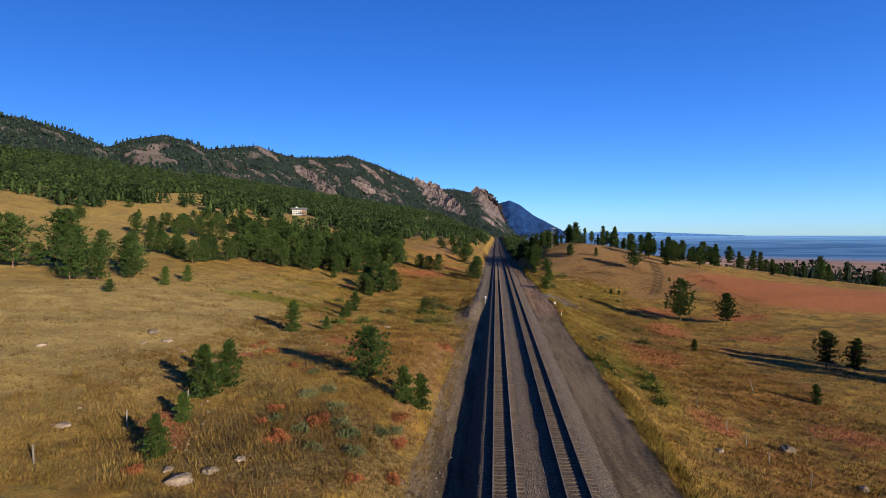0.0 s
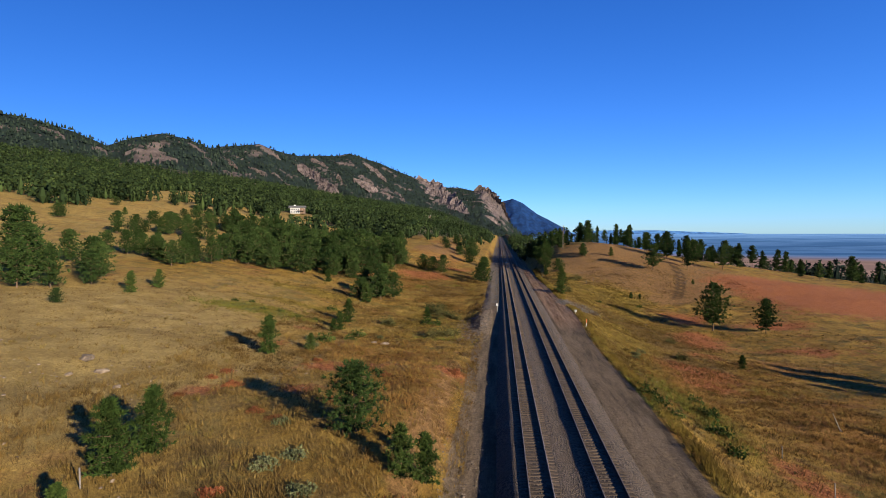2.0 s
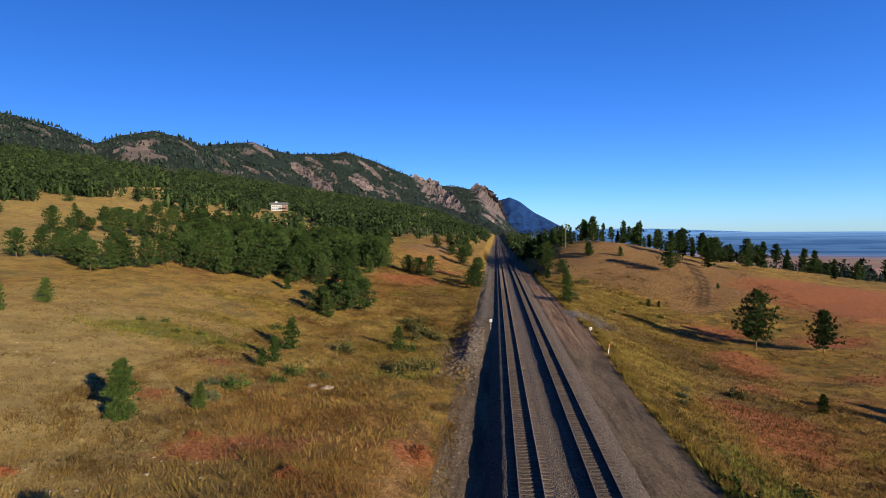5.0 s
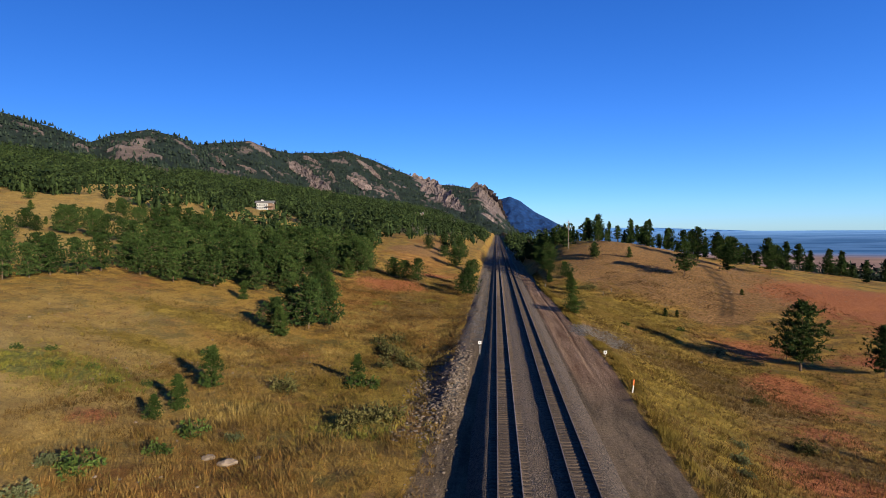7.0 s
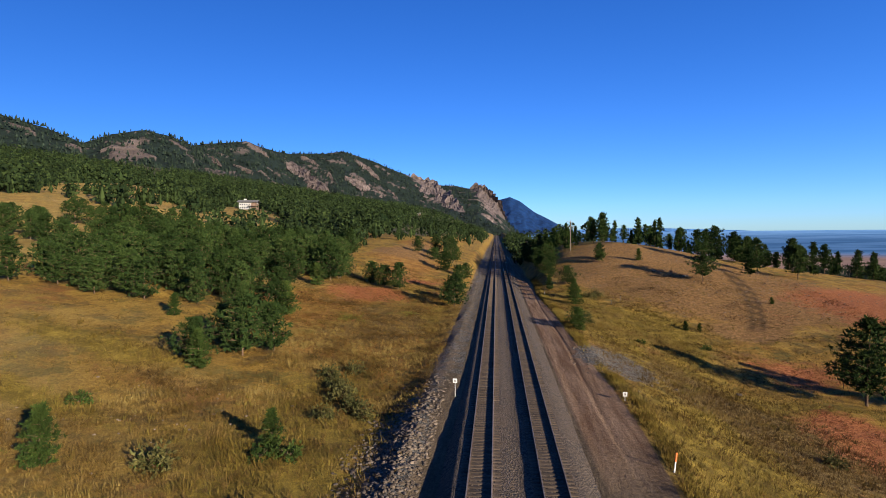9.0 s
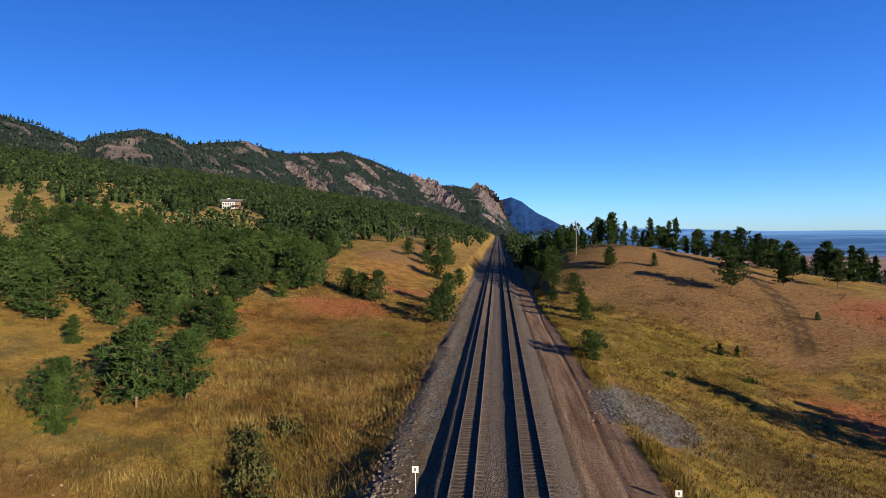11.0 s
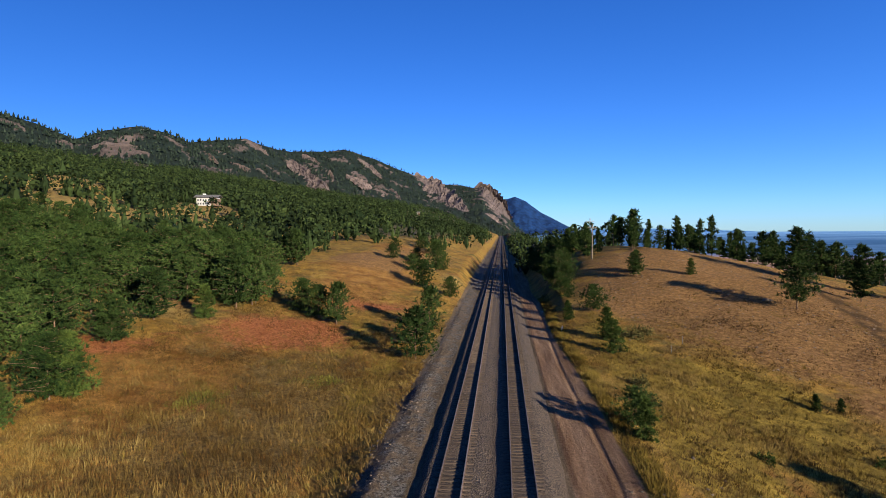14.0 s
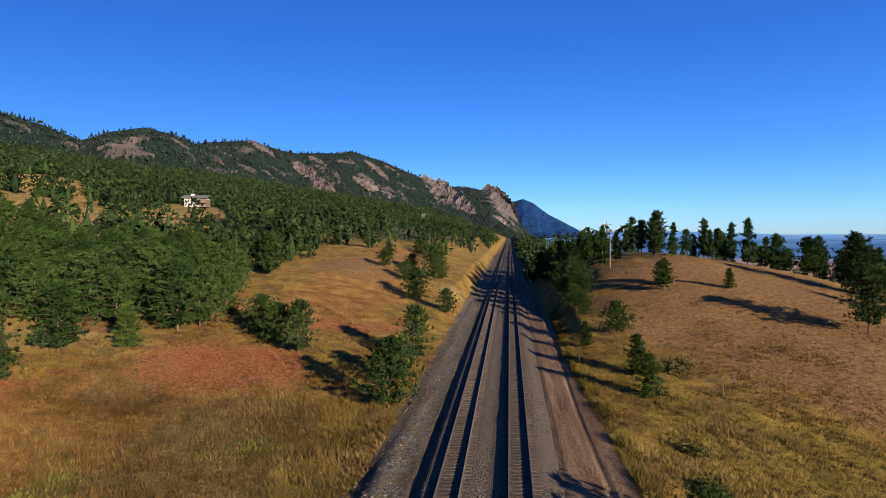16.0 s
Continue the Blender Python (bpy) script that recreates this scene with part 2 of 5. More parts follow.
def blade_material(name, a, b):
    """Grass: tone drifts from clump to clump and patch to patch, little from blade to blade."""
    n = Nodes(name, 0.9, 0.05)
    clump, patch = n.step(n.noise(0.9, 5, 0.7), 0.34, 0.66), n.step(n.noise(0.13, 5, 0.65), 0.36, 0.64)
    col = n.mix(n.maths("ADD", n.maths("MULTIPLY", clump, 0.6), n.maths("MULTIPLY", n.island(), 0.4)), a, b)
    brown, green = n.step(n.noise(0.3, 5, 0.7), 0.50, 0.64, 0.0, 0.72), n.step(n.noise(0.21, 5, 0.7, (1, 1.3, 1)), 0.56, 0.68, 0.0, 0.45)
    col = n.mix(brown, col, (0.062, 0.042, 0.018))
    col = n.mix(green, col, (0.085, 0.085, 0.018))
    n.colour(n.mix(1.0, col, n.mix(patch, (0.50, 0.45, 0.39), (0.92, 0.92, 0.9)), "MULTIPLY"))
    return n.mat


def wood_material(name, a, b):
    """Whole hillsides of conifers seen from afar."""
    n = Nodes(name, 0.9, 0.1)
    col = n.mix(n.island(), a, b)
    n.colour(n.mix(1.0, col, n.mix(n.attr("tone"), (0.5, 0.55, 0.5), (1.5, 1.4, 1.3)), "MULTIPLY"))
    return n.mat


def mountain_material(name, soil, stone):
    n = Nodes(name, 0.95, 0.1)
    rock = n.attr("rock")
    grain = n.noise(0.02, 8, 0.7)
    edge = n.maths("MULTIPLY", n.maths("SUBTRACT", n.noise(0.012, 6, 0.7), 0.5), 1.2)
    tone = n.mix(n.step(grain, 0.35, 0.65), tuple(0.6 * c for c in stone), stone)
    floor = n.mix(n.step(n.noise(0.03, 6, 0.7), 0.4, 0.6), tuple(0.6 * c for c in soil), soil)
    n.colour(n.mix(n.step(n.maths("ADD", rock, edge), 0.35, 0.65), floor, tone))
    return n.bump(grain, 1.0, 14.0)


M_GROUND = ground_material()
M_BALLAST = ballast_material()
M_TIE = simple("weathered_tie", (0.038, 0.027, 0.019), (0.105, 0.076, 0.052), 2.0, 0.95, bump=0.02)
M_RAIL = simple("rusty_rail", (0.045, 0.028, 0.02), (0.09, 0.06, 0.045), 3.0, 0.8, 0.2)
M_RAILTOP = simple("worn_rail_head", (0.11, 0.085, 0.072), (0.17, 0.14, 0.12), 2.0, 0.6, 0.3, metal=0.2)
M_NEEDLE = needle_material("pine_needles", (0.008, 0.020, 0.006), (0.034, 0.055, 0.015))
M_SHRUB = needle_material("shrub_leaves", (0.013, 0.029, 0.007), (0.045, 0.066, 0.016))
M_SAGE = needle_material("sage_leaves", (0.045, 0.055, 0.026), (0.105, 0.115, 0.062))
M_BARK = simple("pine_bark", (0.07, 0.042, 0.0266), (0.14, 0.0875, 0.056), 3.0, 0.95, bump=0.04)
M_WOOD = wood_material("hillside_conifers", (0.005, 0.012, 0.004), (0.024, 0.038, 0.011))
# the conifers again, darker and bluer: distance haze painted into the needles
M_HAZED_WOOD = wood_material("hazed_conifers", (0.005, 0.011, 0.009), (0.018, 0.027, 0.019))
M_ROCK = simple("sandstone_boulder", (0.09, 0.066, 0.045), (0.185, 0.143, 0.103), 1.5, 0.9, bump=0.05)
# mountain soil leans blue, a little haze mixed into its own tone
M_MOUNTAIN = mountain_material("mountain_side", (0.011, 0.019, 0.015), (0.11, 0.085, 0.075))
# forested peak in blue: the haze before it is put into its colour
M_BLUE_HAZE = mountain_material("distant_mountain_haze_tint", (0.007, 0.030, 0.10), (0.018, 0.048, 0.13))
# hills on the skyline, their pale blue is painted haze
M_HAZE = mountain_material("low_hill_haze_tint", (0.09, 0.24, 0.50), (0.12, 0.28, 0.54))
M_STRAW = blade_material("straw_blades", (0.095, 0.058, 0.016), (0.225, 0.148, 0.046))
M_OLIVE = blade_material("olive_blades", (0.09, 0.066, 0.013), (0.205, 0.15, 0.034))
M_RUST = blade_material("rust_red_blades", (0.12, 0.040, 0.017), (0.235, 0.094, 0.040))
M_WEED = blade_material("dry_weed_stems", (0.06, 0.036, 0.012), (0.135, 0.088, 0.032))
M_STONE = simple("loose_stone", (0.06, 0.046, 0.034), (0.145, 0.113, 0.085), 1.5, 0.95, 0.1, vary="island")
M_LEAF = needle_material("green_weed_leaves", (0.055, 0.062, 0.012), (0.13, 0.125, 0.028))
M_WHITE = simple("white_paint", (0.30, 0.295, 0.28), (0.40, 0.39, 0.375), 2.0, 0.7)
M_ORANGE = simple("orange_plastic", (0.65, 0.13, 0.03), (0.75, 0.18, 0.05), 3.0, 0.5)
M_POLE = simple("weathered_pole_wood", (0.091, 0.07, 0.0525), (0.189, 0.154, 0.119), 2.0, 0.95)
M_DEAD = simple("bleached_dead_wood", (0.17, 0.14, 0.10), (0.28, 0.24, 0.18), 3.0, 0.9, bump=0.02)
M_STEEL = simple("dark_steel", (0.06, 0.055, 0.05), (0.13, 0.11, 0.10), 4.0, 0.7, 0.4)
M_ROOF = simple("grey_shingle_roof", (0.06, 0.058, 0.056), (0.10, 0.096, 0.092), 1.2, 0.9)
M_SIDING = simple("brown_siding", (0.10, 0.065, 0.045), (0.18, 0.12, 0.085), 1.5, 0.85)
M_PANE = simple("dark_window_glass", (0.02, 0.024, 0.03), (0.04, 0.045, 0.05), 1.0, 0.08, 0.5)
M_THICKET = needle_material("dark_thicket_leaves", (0.03, 0.034, 0.012), (0.09, 0.082, 0.032))
M_GOLD = blade_material("golden_tall_blades", (0.16, 0.108, 0.03), (0.28, 0.20, 0.066))
M_AMBER = blade_material("amber_blades", (0.125, 0.064, 0.017), (0.25, 0.138, 0.040))
M_CORAL = needle_material("coral_red_leaves", (0.11, 0.036, 0.018), (0.20, 0.075, 0.036))
M_HILLSTONE = simple("pale_hill_stone", (0.095, 0.068, 0.047), (0.195, 0.148, 0.108), 1.5, 0.95, 0.1, vary="island")


# ---- mesh helpers ----
def mesh_of(name, verts, faces, material, smooth_faces=False):
    me = bpy.data.meshes.new(name)
    me.from_pydata([tuple(v) for v in np.asarray(verts, float)], [], [tuple(int(i) for i in f) for f in faces])
    if material:
        me.materials.append(material)
    if smooth_faces:
        me.polygons.foreach_set("use_smooth", [True] * len(me.polygons))
    me.update()
    return me


def under(ob, parent):
    ob.parent = parent
    return ob


def part(name, me, parent, label=""):
    """One mesh as a part of a thing or of a part."""
    return tagged(under(new(name, me), parent), label)


def sheet(name, xs, ys, height, material):
    """A graded grid over the plan."""
    X, Y = np.meshgrid(xs, ys)
    Z = height(X, Y)
    nx, ny = len(xs), len(ys)
    a = (np.arange(ny - 1)[:, None] * nx + np.arange(nx - 1)[None, :]).ravel()
    me = mesh_of(name, np.stack([X.ravel(), Y.ravel(), Z.ravel()], 1), np.stack([a, a + 1, a + 1 + nx, a + nx], 1), material, True)
    return me, X.ravel(), Y.ravel()


def cover(me, name, values):
    layer = me.attributes.new(name, "FLOAT", "POINT")
    layer.data.foreach_set("value", np.asarray(values, np.float32))


def spread(start, step, growth, stop):
    out, v = [], start
    while v < stop:
        v += step
        step *= growth
        out.append(min(v, stop))
    return out


def blob(x, y, cx, cy, rx, ry, turn=0.0):
    c, s = math.cos(radians(turn)), math.sin(radians(turn))
    u, v = ((x - cx) * c + (y - cy) * s) / rx, (-(x - cx) * s + (y - cy) * c) / ry
    return np.exp(-(u * u + v * v))


RED = [(94, 180, 22, 24, -8), (84, 205, 16, 14, 0), (40.5, 134, 6.5, 8, 0), (27, 106, 4.5, 6, 0), (27.5, 94, 4, 5, 0), (32, 100, 4, 6, 0), (-32.1, 82.6, 2.2, 3, 0), (-21.4, 72.8, 3.6, 2.6, 0), (-16.8, 75.2, 4, 2.6, 0), (-7.5, 76.4, 2.2, 2.4, 0), (-29.4, 60, 2, 2.6, 0), (-20.4, 62.1, 2.6, 2, 0), (-32.7, 97.1, 2, 2.4, 0), (-25, 195, 7, 7, 0), (-23.6, 165.8, 1.6, 1.6, 0), (125, 176, 40, 24, 0), (-30, 194, 9, 9, 20), (-42, 178, 6, 5, 0), (48, 162, 8, 7, 0), (43, 143, 5, 5, 0), (-23.5, 36, 1.6, 5.5, 38), (-20, 217, 10, 5, 20), (66, 153, 8, 5, 0),
       (24, 61, 3, 7, 0), (36, 118, 5, 4, 30), (60, 128, 10, 4, -10), (38, 60, 4, 5, 0)]
LUSH = [(20.5, 205, 4.5, 14, 0), (33, 170, 5, 22, 0), (35.4, 94.5, 5, 4, 0), (-10.5, 178, 2.5, 14, 0), (-17, 196, 4, 10, 0), (-41, 119, 13, 3, -8), (-43.9, 105.7, 7, 5, 20), (-15.5, 121, 8, 26, 0), (21, 169, 5, 26, 0), (17.5, 113, 4, 20, 0), (31, 184, 10, 10, 40), (-45, 135, 14, 4, -10), (23, 122, 5, 16, 0), (21, 75, 3, 20, 0), (42, 146, 9, 5, 0)]
AMBER = [(-34, 174, 5, 8, 0), (-27, 226, 8, 10, 0), (36, 76, 10, 12, 0), (48, 112, 10, 8, 0), (-33, 176, 8, 12, 0), (-27, 166, 6, 8, 20), (-18, 190, 8, 8, 0), (-22, 150, 8, 8, 0), (-12, 145, 5, 14, 0), (-19, 84, 8, 10, 0), (-10, 66, 4, 14, 0), (22, 92, 4, 12, 0), (34, 96, 8, 8, 0), (26, 48, 6, 10, 0), (-26, 250, 14, 18, 0), (-30, 300, 10, 20, 0)]
UMBER = [(-31.1, 182.6, 3.5, 3.5, 0), (-19.5, 181, 5, 6, 0), (32, 134, 9, 12, 0), (27, 150, 4, 10, 0), (-15, 172, 7, 14, 0), (-20, 158, 6, 8, 0), (-12, 132, 4, 12, 0), (18, 96, 4, 12, 0), (20, 160, 3, 10, 0), (-14, 36, 10, 8, 0), (30, 108, 6, 8, 0)]
WEEDY = [(-44, 105.2, 8.5, 3.2, 8), (-12.5, 101, 3, 2.2, 0), (19.2, 79, 1.8, 8, 8), (12.9, 72, 0.9, 6, 0), (-24, 167, 2, 2, 0), (-16, 176, 2, 1.5, 0)]
BARE = [(44.3, 219, 22, 16, -20), (62.8, 230.3, 16, 12, 0), (32.1, 231.3, 10, 10, 0), (-7.5, 112.6, 2.4, 12, 0), (-7.8, 61.4, 1.6, 30, 0), (-47.9, 199.6, 8, 4, 20), (16.8, 151.5, 3, 8, 0), (58, 197, 22, 12, -20), (76, 208, 20, 14, 0), (50, 183, 8, 5, 0), (46, 250, 30, 22, -15), (-25, 285, 9, 36, 0), (-34, 262, 9, 10, 0)]

xs = sorted(set(spread(8.2, 0.15, 1, 12.4) + spread(-10, 0.45, 1, 17) + [-10] + spread(17, 1.3, 1, 75) + spread(75, 1.5, 1.08, 2700) + [-v for v in spread(10, 1.3, 1, 65) + spread(65, 1.5, 1.08, 1500)]))
ys = sorted(set([20] + [-v for v in spread(-20, 2, 1.2, 400)] + spread(20, 1.2, 1, 290) + spread(290, 1.6, 1.035, 2700)))
ground_mesh, px, py = sheet("ground", xs, ys, land, M_GROUND)
near = smooth(700, 300, np.hypot(px, py - 60))
cover(ground_mesh, "red", sum(blob(px, py, *b) for b in RED))
cover(ground_mesh, "lush", sum(blob(px, py, *b) for b in LUSH))
cover(ground_mesh, "amber", sum(blob(px, py, *b) for b in AMBER))
cover(ground_mesh, "sward", 1.3 * sum(blob(px, py, *b) for b in WEEDY))
cover(ground_mesh, "bare", sum(blob(px, py, *b) for b in BARE))
road_in, road_out = road_edges(py)
CART_WAY = [(66.0, 236.2), (64.4, 224.0), (62.0, 210.7), (58.4, 199.6), (55.0, 190.4), (51.6, 183.7)]


def near_line(x, y, line):
    """Distance to a line of points in the plan."""
    best = np.full(np.shape(x), 1e9)
    for (ax, ay), (bx, by) in zip(line, line[1:]):
        u = np.clip(((x - ax) * (bx - ax) + (y - ay) * (by - ay)) / ((bx - ax) ** 2 + (by - ay) ** 2), 0, 1)
        best = np.minimum(best, np.hypot(x - ax - u * (bx - ax), y - ay - u * (by - ay)))
    return best


cart = 1.1 * smooth(0.9, 0.3, np.abs(near_line(px, py, CART_WAY) - 0.9)) * smooth(183, 187, py) * smooth(238, 232, py)
cover(ground_mesh, "umber", 1.4 * sum(blob(px, py, *b) for b in UMBER))
cover(ground_mesh, "rut", np.clip(0.8 * cart, 0, 1))
cover(ground_mesh, "dirt", smooth(-6.4 + 0.4 * waves(py, py, 6), -5.2, px) * smooth(road_out + 0.5, road_out - 0.5, px) * near)
cover(ground_mesh, "pale", np.clip(blob(px, py, -9.5, 262, 2.2, 7) + blob(px, py, -49, 194, 7, 6) + 0.5 * smooth(-85, -105, px) + 1.3 * blob(px, py, -60, 76, 30, 46) + blob(px, py, -38, 62, 12, 22) + 0.2 * waves(px, py, 5, 8.0), 0, 1))
cover(ground_mesh, "clay", smooth(90, 135, py) * smooth(8.0, 8.8, px))
cover(ground_mesh, "grit", blob(px, py, 17.2, 148.0, 5.0, 8.0, -15) * 1.4 + blob(px, py, -5.6, 116, 2.2, 12) + 0.5 * smooth(-5.9, -5.2, px) * smooth(-1.6, -2.4, px) * smooth(118, 140, py))
cover(ground_mesh, "brush", smooth(150, 260, px) * smooth(120, 260, py) + smooth(360, 440, py) * smooth(10, 30, px) + smooth(330, 420, py) * smooth(-20, -45, px))
ground = tagged(new("ground", ground_mesh), "dry autumn meadow with straw, olive and rust-red grass", "ground", kind="structure")


# ---- the railway: two tracks on crushed stone ----
TRACKS = (0.62, 5.19)
BED_PROFILE = [(-3.3, -1.75), (-1.2, 0.02), (-0.95, 0.09), (-0.5, 0.10), (1.75, 0.10), (2.2, 0.08), (2.6, 0.02), (3.1, -0.14), (3.8, 0.06), (4.1, 0.10), (6.3, 0.10), (6.8, 0.05), (7.5, -0.36), (8.3, -0.76)]


def bed_mesh():
    rows = [-40] + list(np.arange(20, 300, 1.0)) + list(np.arange(300, 1540, 8.0))
    fine = []
    for (xa, za), (xb, zb) in zip(BED_PROFILE, BED_PROFILE[1:]):
        k = max(1, int((xb - xa) / 0.4))
        fine += [(xa + (xb - xa) * i / k, za + (zb - za) * i / k) for i in range(k)]
    fine.append(BED_PROFILE[-1])
    X, Y = np.meshgrid([p[0] for p in fine], rows)
    Z = np.array([p[1] for p in fine])[None, :] + 0.018 * waves(X, Y, 2.3, 3.0)
    X = np.where(X < -0.6, X + 0.08 * waves(Y, Y, 1.3), X)
    n = len(fine)
    a = (np.arange(len(rows) - 1)[:, None] * n + np.arange(n - 1)[None, :]).ravel()
    return mesh_of("ballast", np.stack([X.ravel(), Y.ravel(), Z.ravel()], 1), np.stack([a, a + 1, a + 1 + n, a + n], 1), M_BALLAST, True)


tagged(new("ballast", bed_mesh()), "grey crushed-stone railway ballast bed under two tracks", "ballast", kind="structure")


def box_data(sx, sy, sz, cut=0.02):
    """A box with its upper edges cut, standing on z = 0."""
    v, f = [], []
    for z, c in ((0, 0), (sz - cut, 0), (sz, cut)):
        a, b = sx / 2 - c, sy / 2 - c
        v += [(-a, -b, z), (a, -b, z), (a, b, z), (-a, b, z)]
    for k in (0, 4):
        f += [(k + i, k + (i + 1) % 4, k + 4 + (i + 1) % 4, k + 4 + i) for i in range(4)]
    return v, f + [(8, 9, 10, 11), (3, 2, 1, 0)]


TIE_STEP, TIE_START, TIE_COUNT, TRACK_END = 0.53, 26.0, 300, 1500.0
tie_mesh = mesh_of("tie", *box_data(2.6, 0.24, 0.16), M_TIE)


def rail_mesh():
    """Foot, web and head swept along the line."""
    prof = [(-0.07, 0.13), (0.07, 0.13), (0.07, 0.145), (0.012, 0.165), (0.012, 0.285), (0.037, 0.30), (0.037, 0.33), (0.03, 0.34), (-0.03, 0.34), (-0.037, 0.33), (-0.037, 0.30), (-0.012, 0.285), (-0.012, 0.165), (-0.07, 0.145)]
    rows = [-40, 20] + list(range(30, int(TRACK_END), 20)) + [TRACK_END]
    n = len(prof)
    v = [(x, y, z) for y in rows for x, z in prof]
    f = [(k * n + i, k * n + (i + 1) % n, (k + 1) * n + (i + 1) % n, (k + 1) * n + i) for k in range(len(rows) - 1) for i in range(n)]
    me = mesh_of("rail", v, f, M_RAIL)
    me.materials.append(M_RAILTOP)
    for p in me.polygons:
        if p.index % n in (6, 7, 8):
            p.material_index = 1
    return me


rail_data = rail_mesh()
for x in TRACKS:
    track = tagged(new("railway_track"), "straight railway track with rusty rails on weathered wooden ties", "railway track", "parallel tracks")
    track.location = (x, 0, 0)
    for side in (-0.755, 0.755):
        part("rail", rail_data, track, "rusty steel rail with a polished head").location.x = side
    rest_v, rest_f = [], []
    for k in range(int((640 - TIE_START) / TIE_STEP)):
        y = TIE_START + k * TIE_STEP + random.uniform(-0.03, 0.03)
        turn, shift = random.uniform(-0.012, 0.012), random.uniform(-0.04, 0.04)
        if k < TIE_COUNT:
            t = part("tie", tie_mesh, track)
            t.location, t.rotation_euler = (shift, y, -0.03), (0, 0, turn)
        else:
            v, f = box_data(2.6, 0.24, 0.16)
            o = len(rest_v)
            rest_v += [(a + shift, b + y, c - 0.03) for a, b, c in v]
            rest_f += [tuple(i + o for i in q) for q in f]
    tagged(part("far_tie_strip", mesh_of("far_tie_strip", rest_v, rest_f, M_TIE), track, "far wooden ties running together"), kind="stuff")


# ---- mountains: bearing from the line of the rails, reach and crest height ----
RIDGE = [(-70, 1500, 312), (-55, 1500, 302), (-46.7, 1500, 280), (-43.7, 1500, 261), (-40.9, 1500, 232), (-38.7, 1500, 256), (-35.8, 1550, 282), (-33.6, 1550, 271), (-31.7, 1600, 257), (-29.1, 1700, 283), (-26.5, 1800, 307), (-23.8, 1950, 302), (-22.1, 2050, 307), (-20.4, 2100, 318), (-18.1, 2150, 326),
         (-16.6, 2200, 343), (-13.3, 2300, 317), (-9.7, 2350, 261), (-7.3, 2400, 223), (-4.3, 2500, 223), (-2.6, 2500, 210), (-2.0, 2500, 209), (-1.3, 2500, 176), (0.5, 2450, 84), (2.0, 2400, 12), (3.5, 2350, -38)]
FAR_PEAK = [(-6, 4300, 20), (-3.7, 4300, 89), (-1.3, 4300, 179), (0.2, 4300, 251), (1.4, 4300, 277), (2.6, 4300, 236), (4.0, 4300, 155), (5.8, 4300, 83), (6.9, 4300, 39), (8.6, 4300, -45)]
LOW_HILLS = [(6, 4650, -12), (9, 4650, 10), (12, 4650, 19), (14, 4650, 16), (16, 4650, 18), (19, 4650, 8), (23, 4650, -4), (28, 4650, -24)]
CENTRE = (3.6, 134.0)


def mountain_mesh(name, ridge, foot, material, n_across, n_down, rough, rock_at):
    """A slope from the foot up to the crest line and down behind it."""
    b = np.array([r[0] for r in ridge], float)
    across = np.linspace(b[0], b[-1], n_across)
    reach, top = np.interp(across, b, [r[1] for r in ridge]), np.interp(across, b, [r[2] for r in ridge])
    down = np.concatenate([np.linspace(0, 1, n_down), [1.06, 1.2, 1.5]])
    A, V = np.meshgrid(across, down)
    R = reach[None, :] * (foot + (1 - foot) * V)
    X, Y = CENTRE[0] + R * np.sin(np.radians(A)), CENTRE[1] + R * np.cos(np.radians(A))
    rise = np.where(V <= 1, V ** 1.35, np.maximum(1 - (V - 1) * 1.1, 0))
    base = -30.0
    gully = waves(X, Y, 55, 1.0) + 0.6 * waves(X, Y, 23, 4.0) + 0.35 * waves(X, Y, 10, 7.0)
    Z = base + (top[None, :] - base) * rise + rough * gully * np.sin(np.pi * np.clip(V, 0.0, 1.0)) ** 0.7 + rough * 0.12 * gully
    nx = n_across
    a = (np.arange(len(down) - 1)[:, None] * nx + np.arange(nx - 1)[None, :]).ravel()
    me = mesh_of(name, np.stack([X.ravel(), Y.ravel(), Z.ravel()], 1), np.stack([a, a + 1, a + 1 + nx, a + nx], 1), material, True)
    rock = rock_at(A, V, gully)
    cover(me, "rock", rock.ravel())
    return me, (A, V, X, Y, Z, rock)


def rocky(A, V, gully):
    """Bare stone: talus below the first summit, pale slabs along the range."""
    r = (0.72 + 0.3 * waves(A * 60, V * 900, 40, 1.0)) * np.exp(-((A + 37.2) / 2.6) ** 2 - ((V - 0.86) / 0.1) ** 2) + 0.6 * np.exp(-((A + 27.0) / 1.2) ** 2 - ((V - 0.9) / 0.07) ** 2)
    return r + 0.6 * smooth(0.3, 0.8, gully + 0.5 * waves(A * 60, V * 500, 9, 2.0)) * smooth(0.3, 0.5, V)


range_mesh, range_grid = mountain_mesh("mountain_range", RIDGE, 0.42, M_MOUNTAIN, 360, 70, 11.0, rocky)
tagged(new("mountain_range", range_mesh), "forested mountain range with tilted bare sandstone slabs", "mountain", kind="structure")
peak_mesh, _ = mountain_mesh("distant_mountain", FAR_PEAK, 0.8, M_BLUE_HAZE, 80, 30, 14.0, lambda A, V, g: 0 * A)
tagged(new("distant_mountain", peak_mesh), "distant forested mountain behind the range, painted blue with haze", "mountain", kind="structure")

hill_mesh, _ = mountain_mesh("low_hills", LOW_HILLS, 0.96, M_HAZE, 60, 12, 2.0, lambda A, V, g: 0 * A)
tagged(new("low_hills", hill_mesh), "low hills along the far horizon, painted pale blue with haze", "hills", kind="structure")


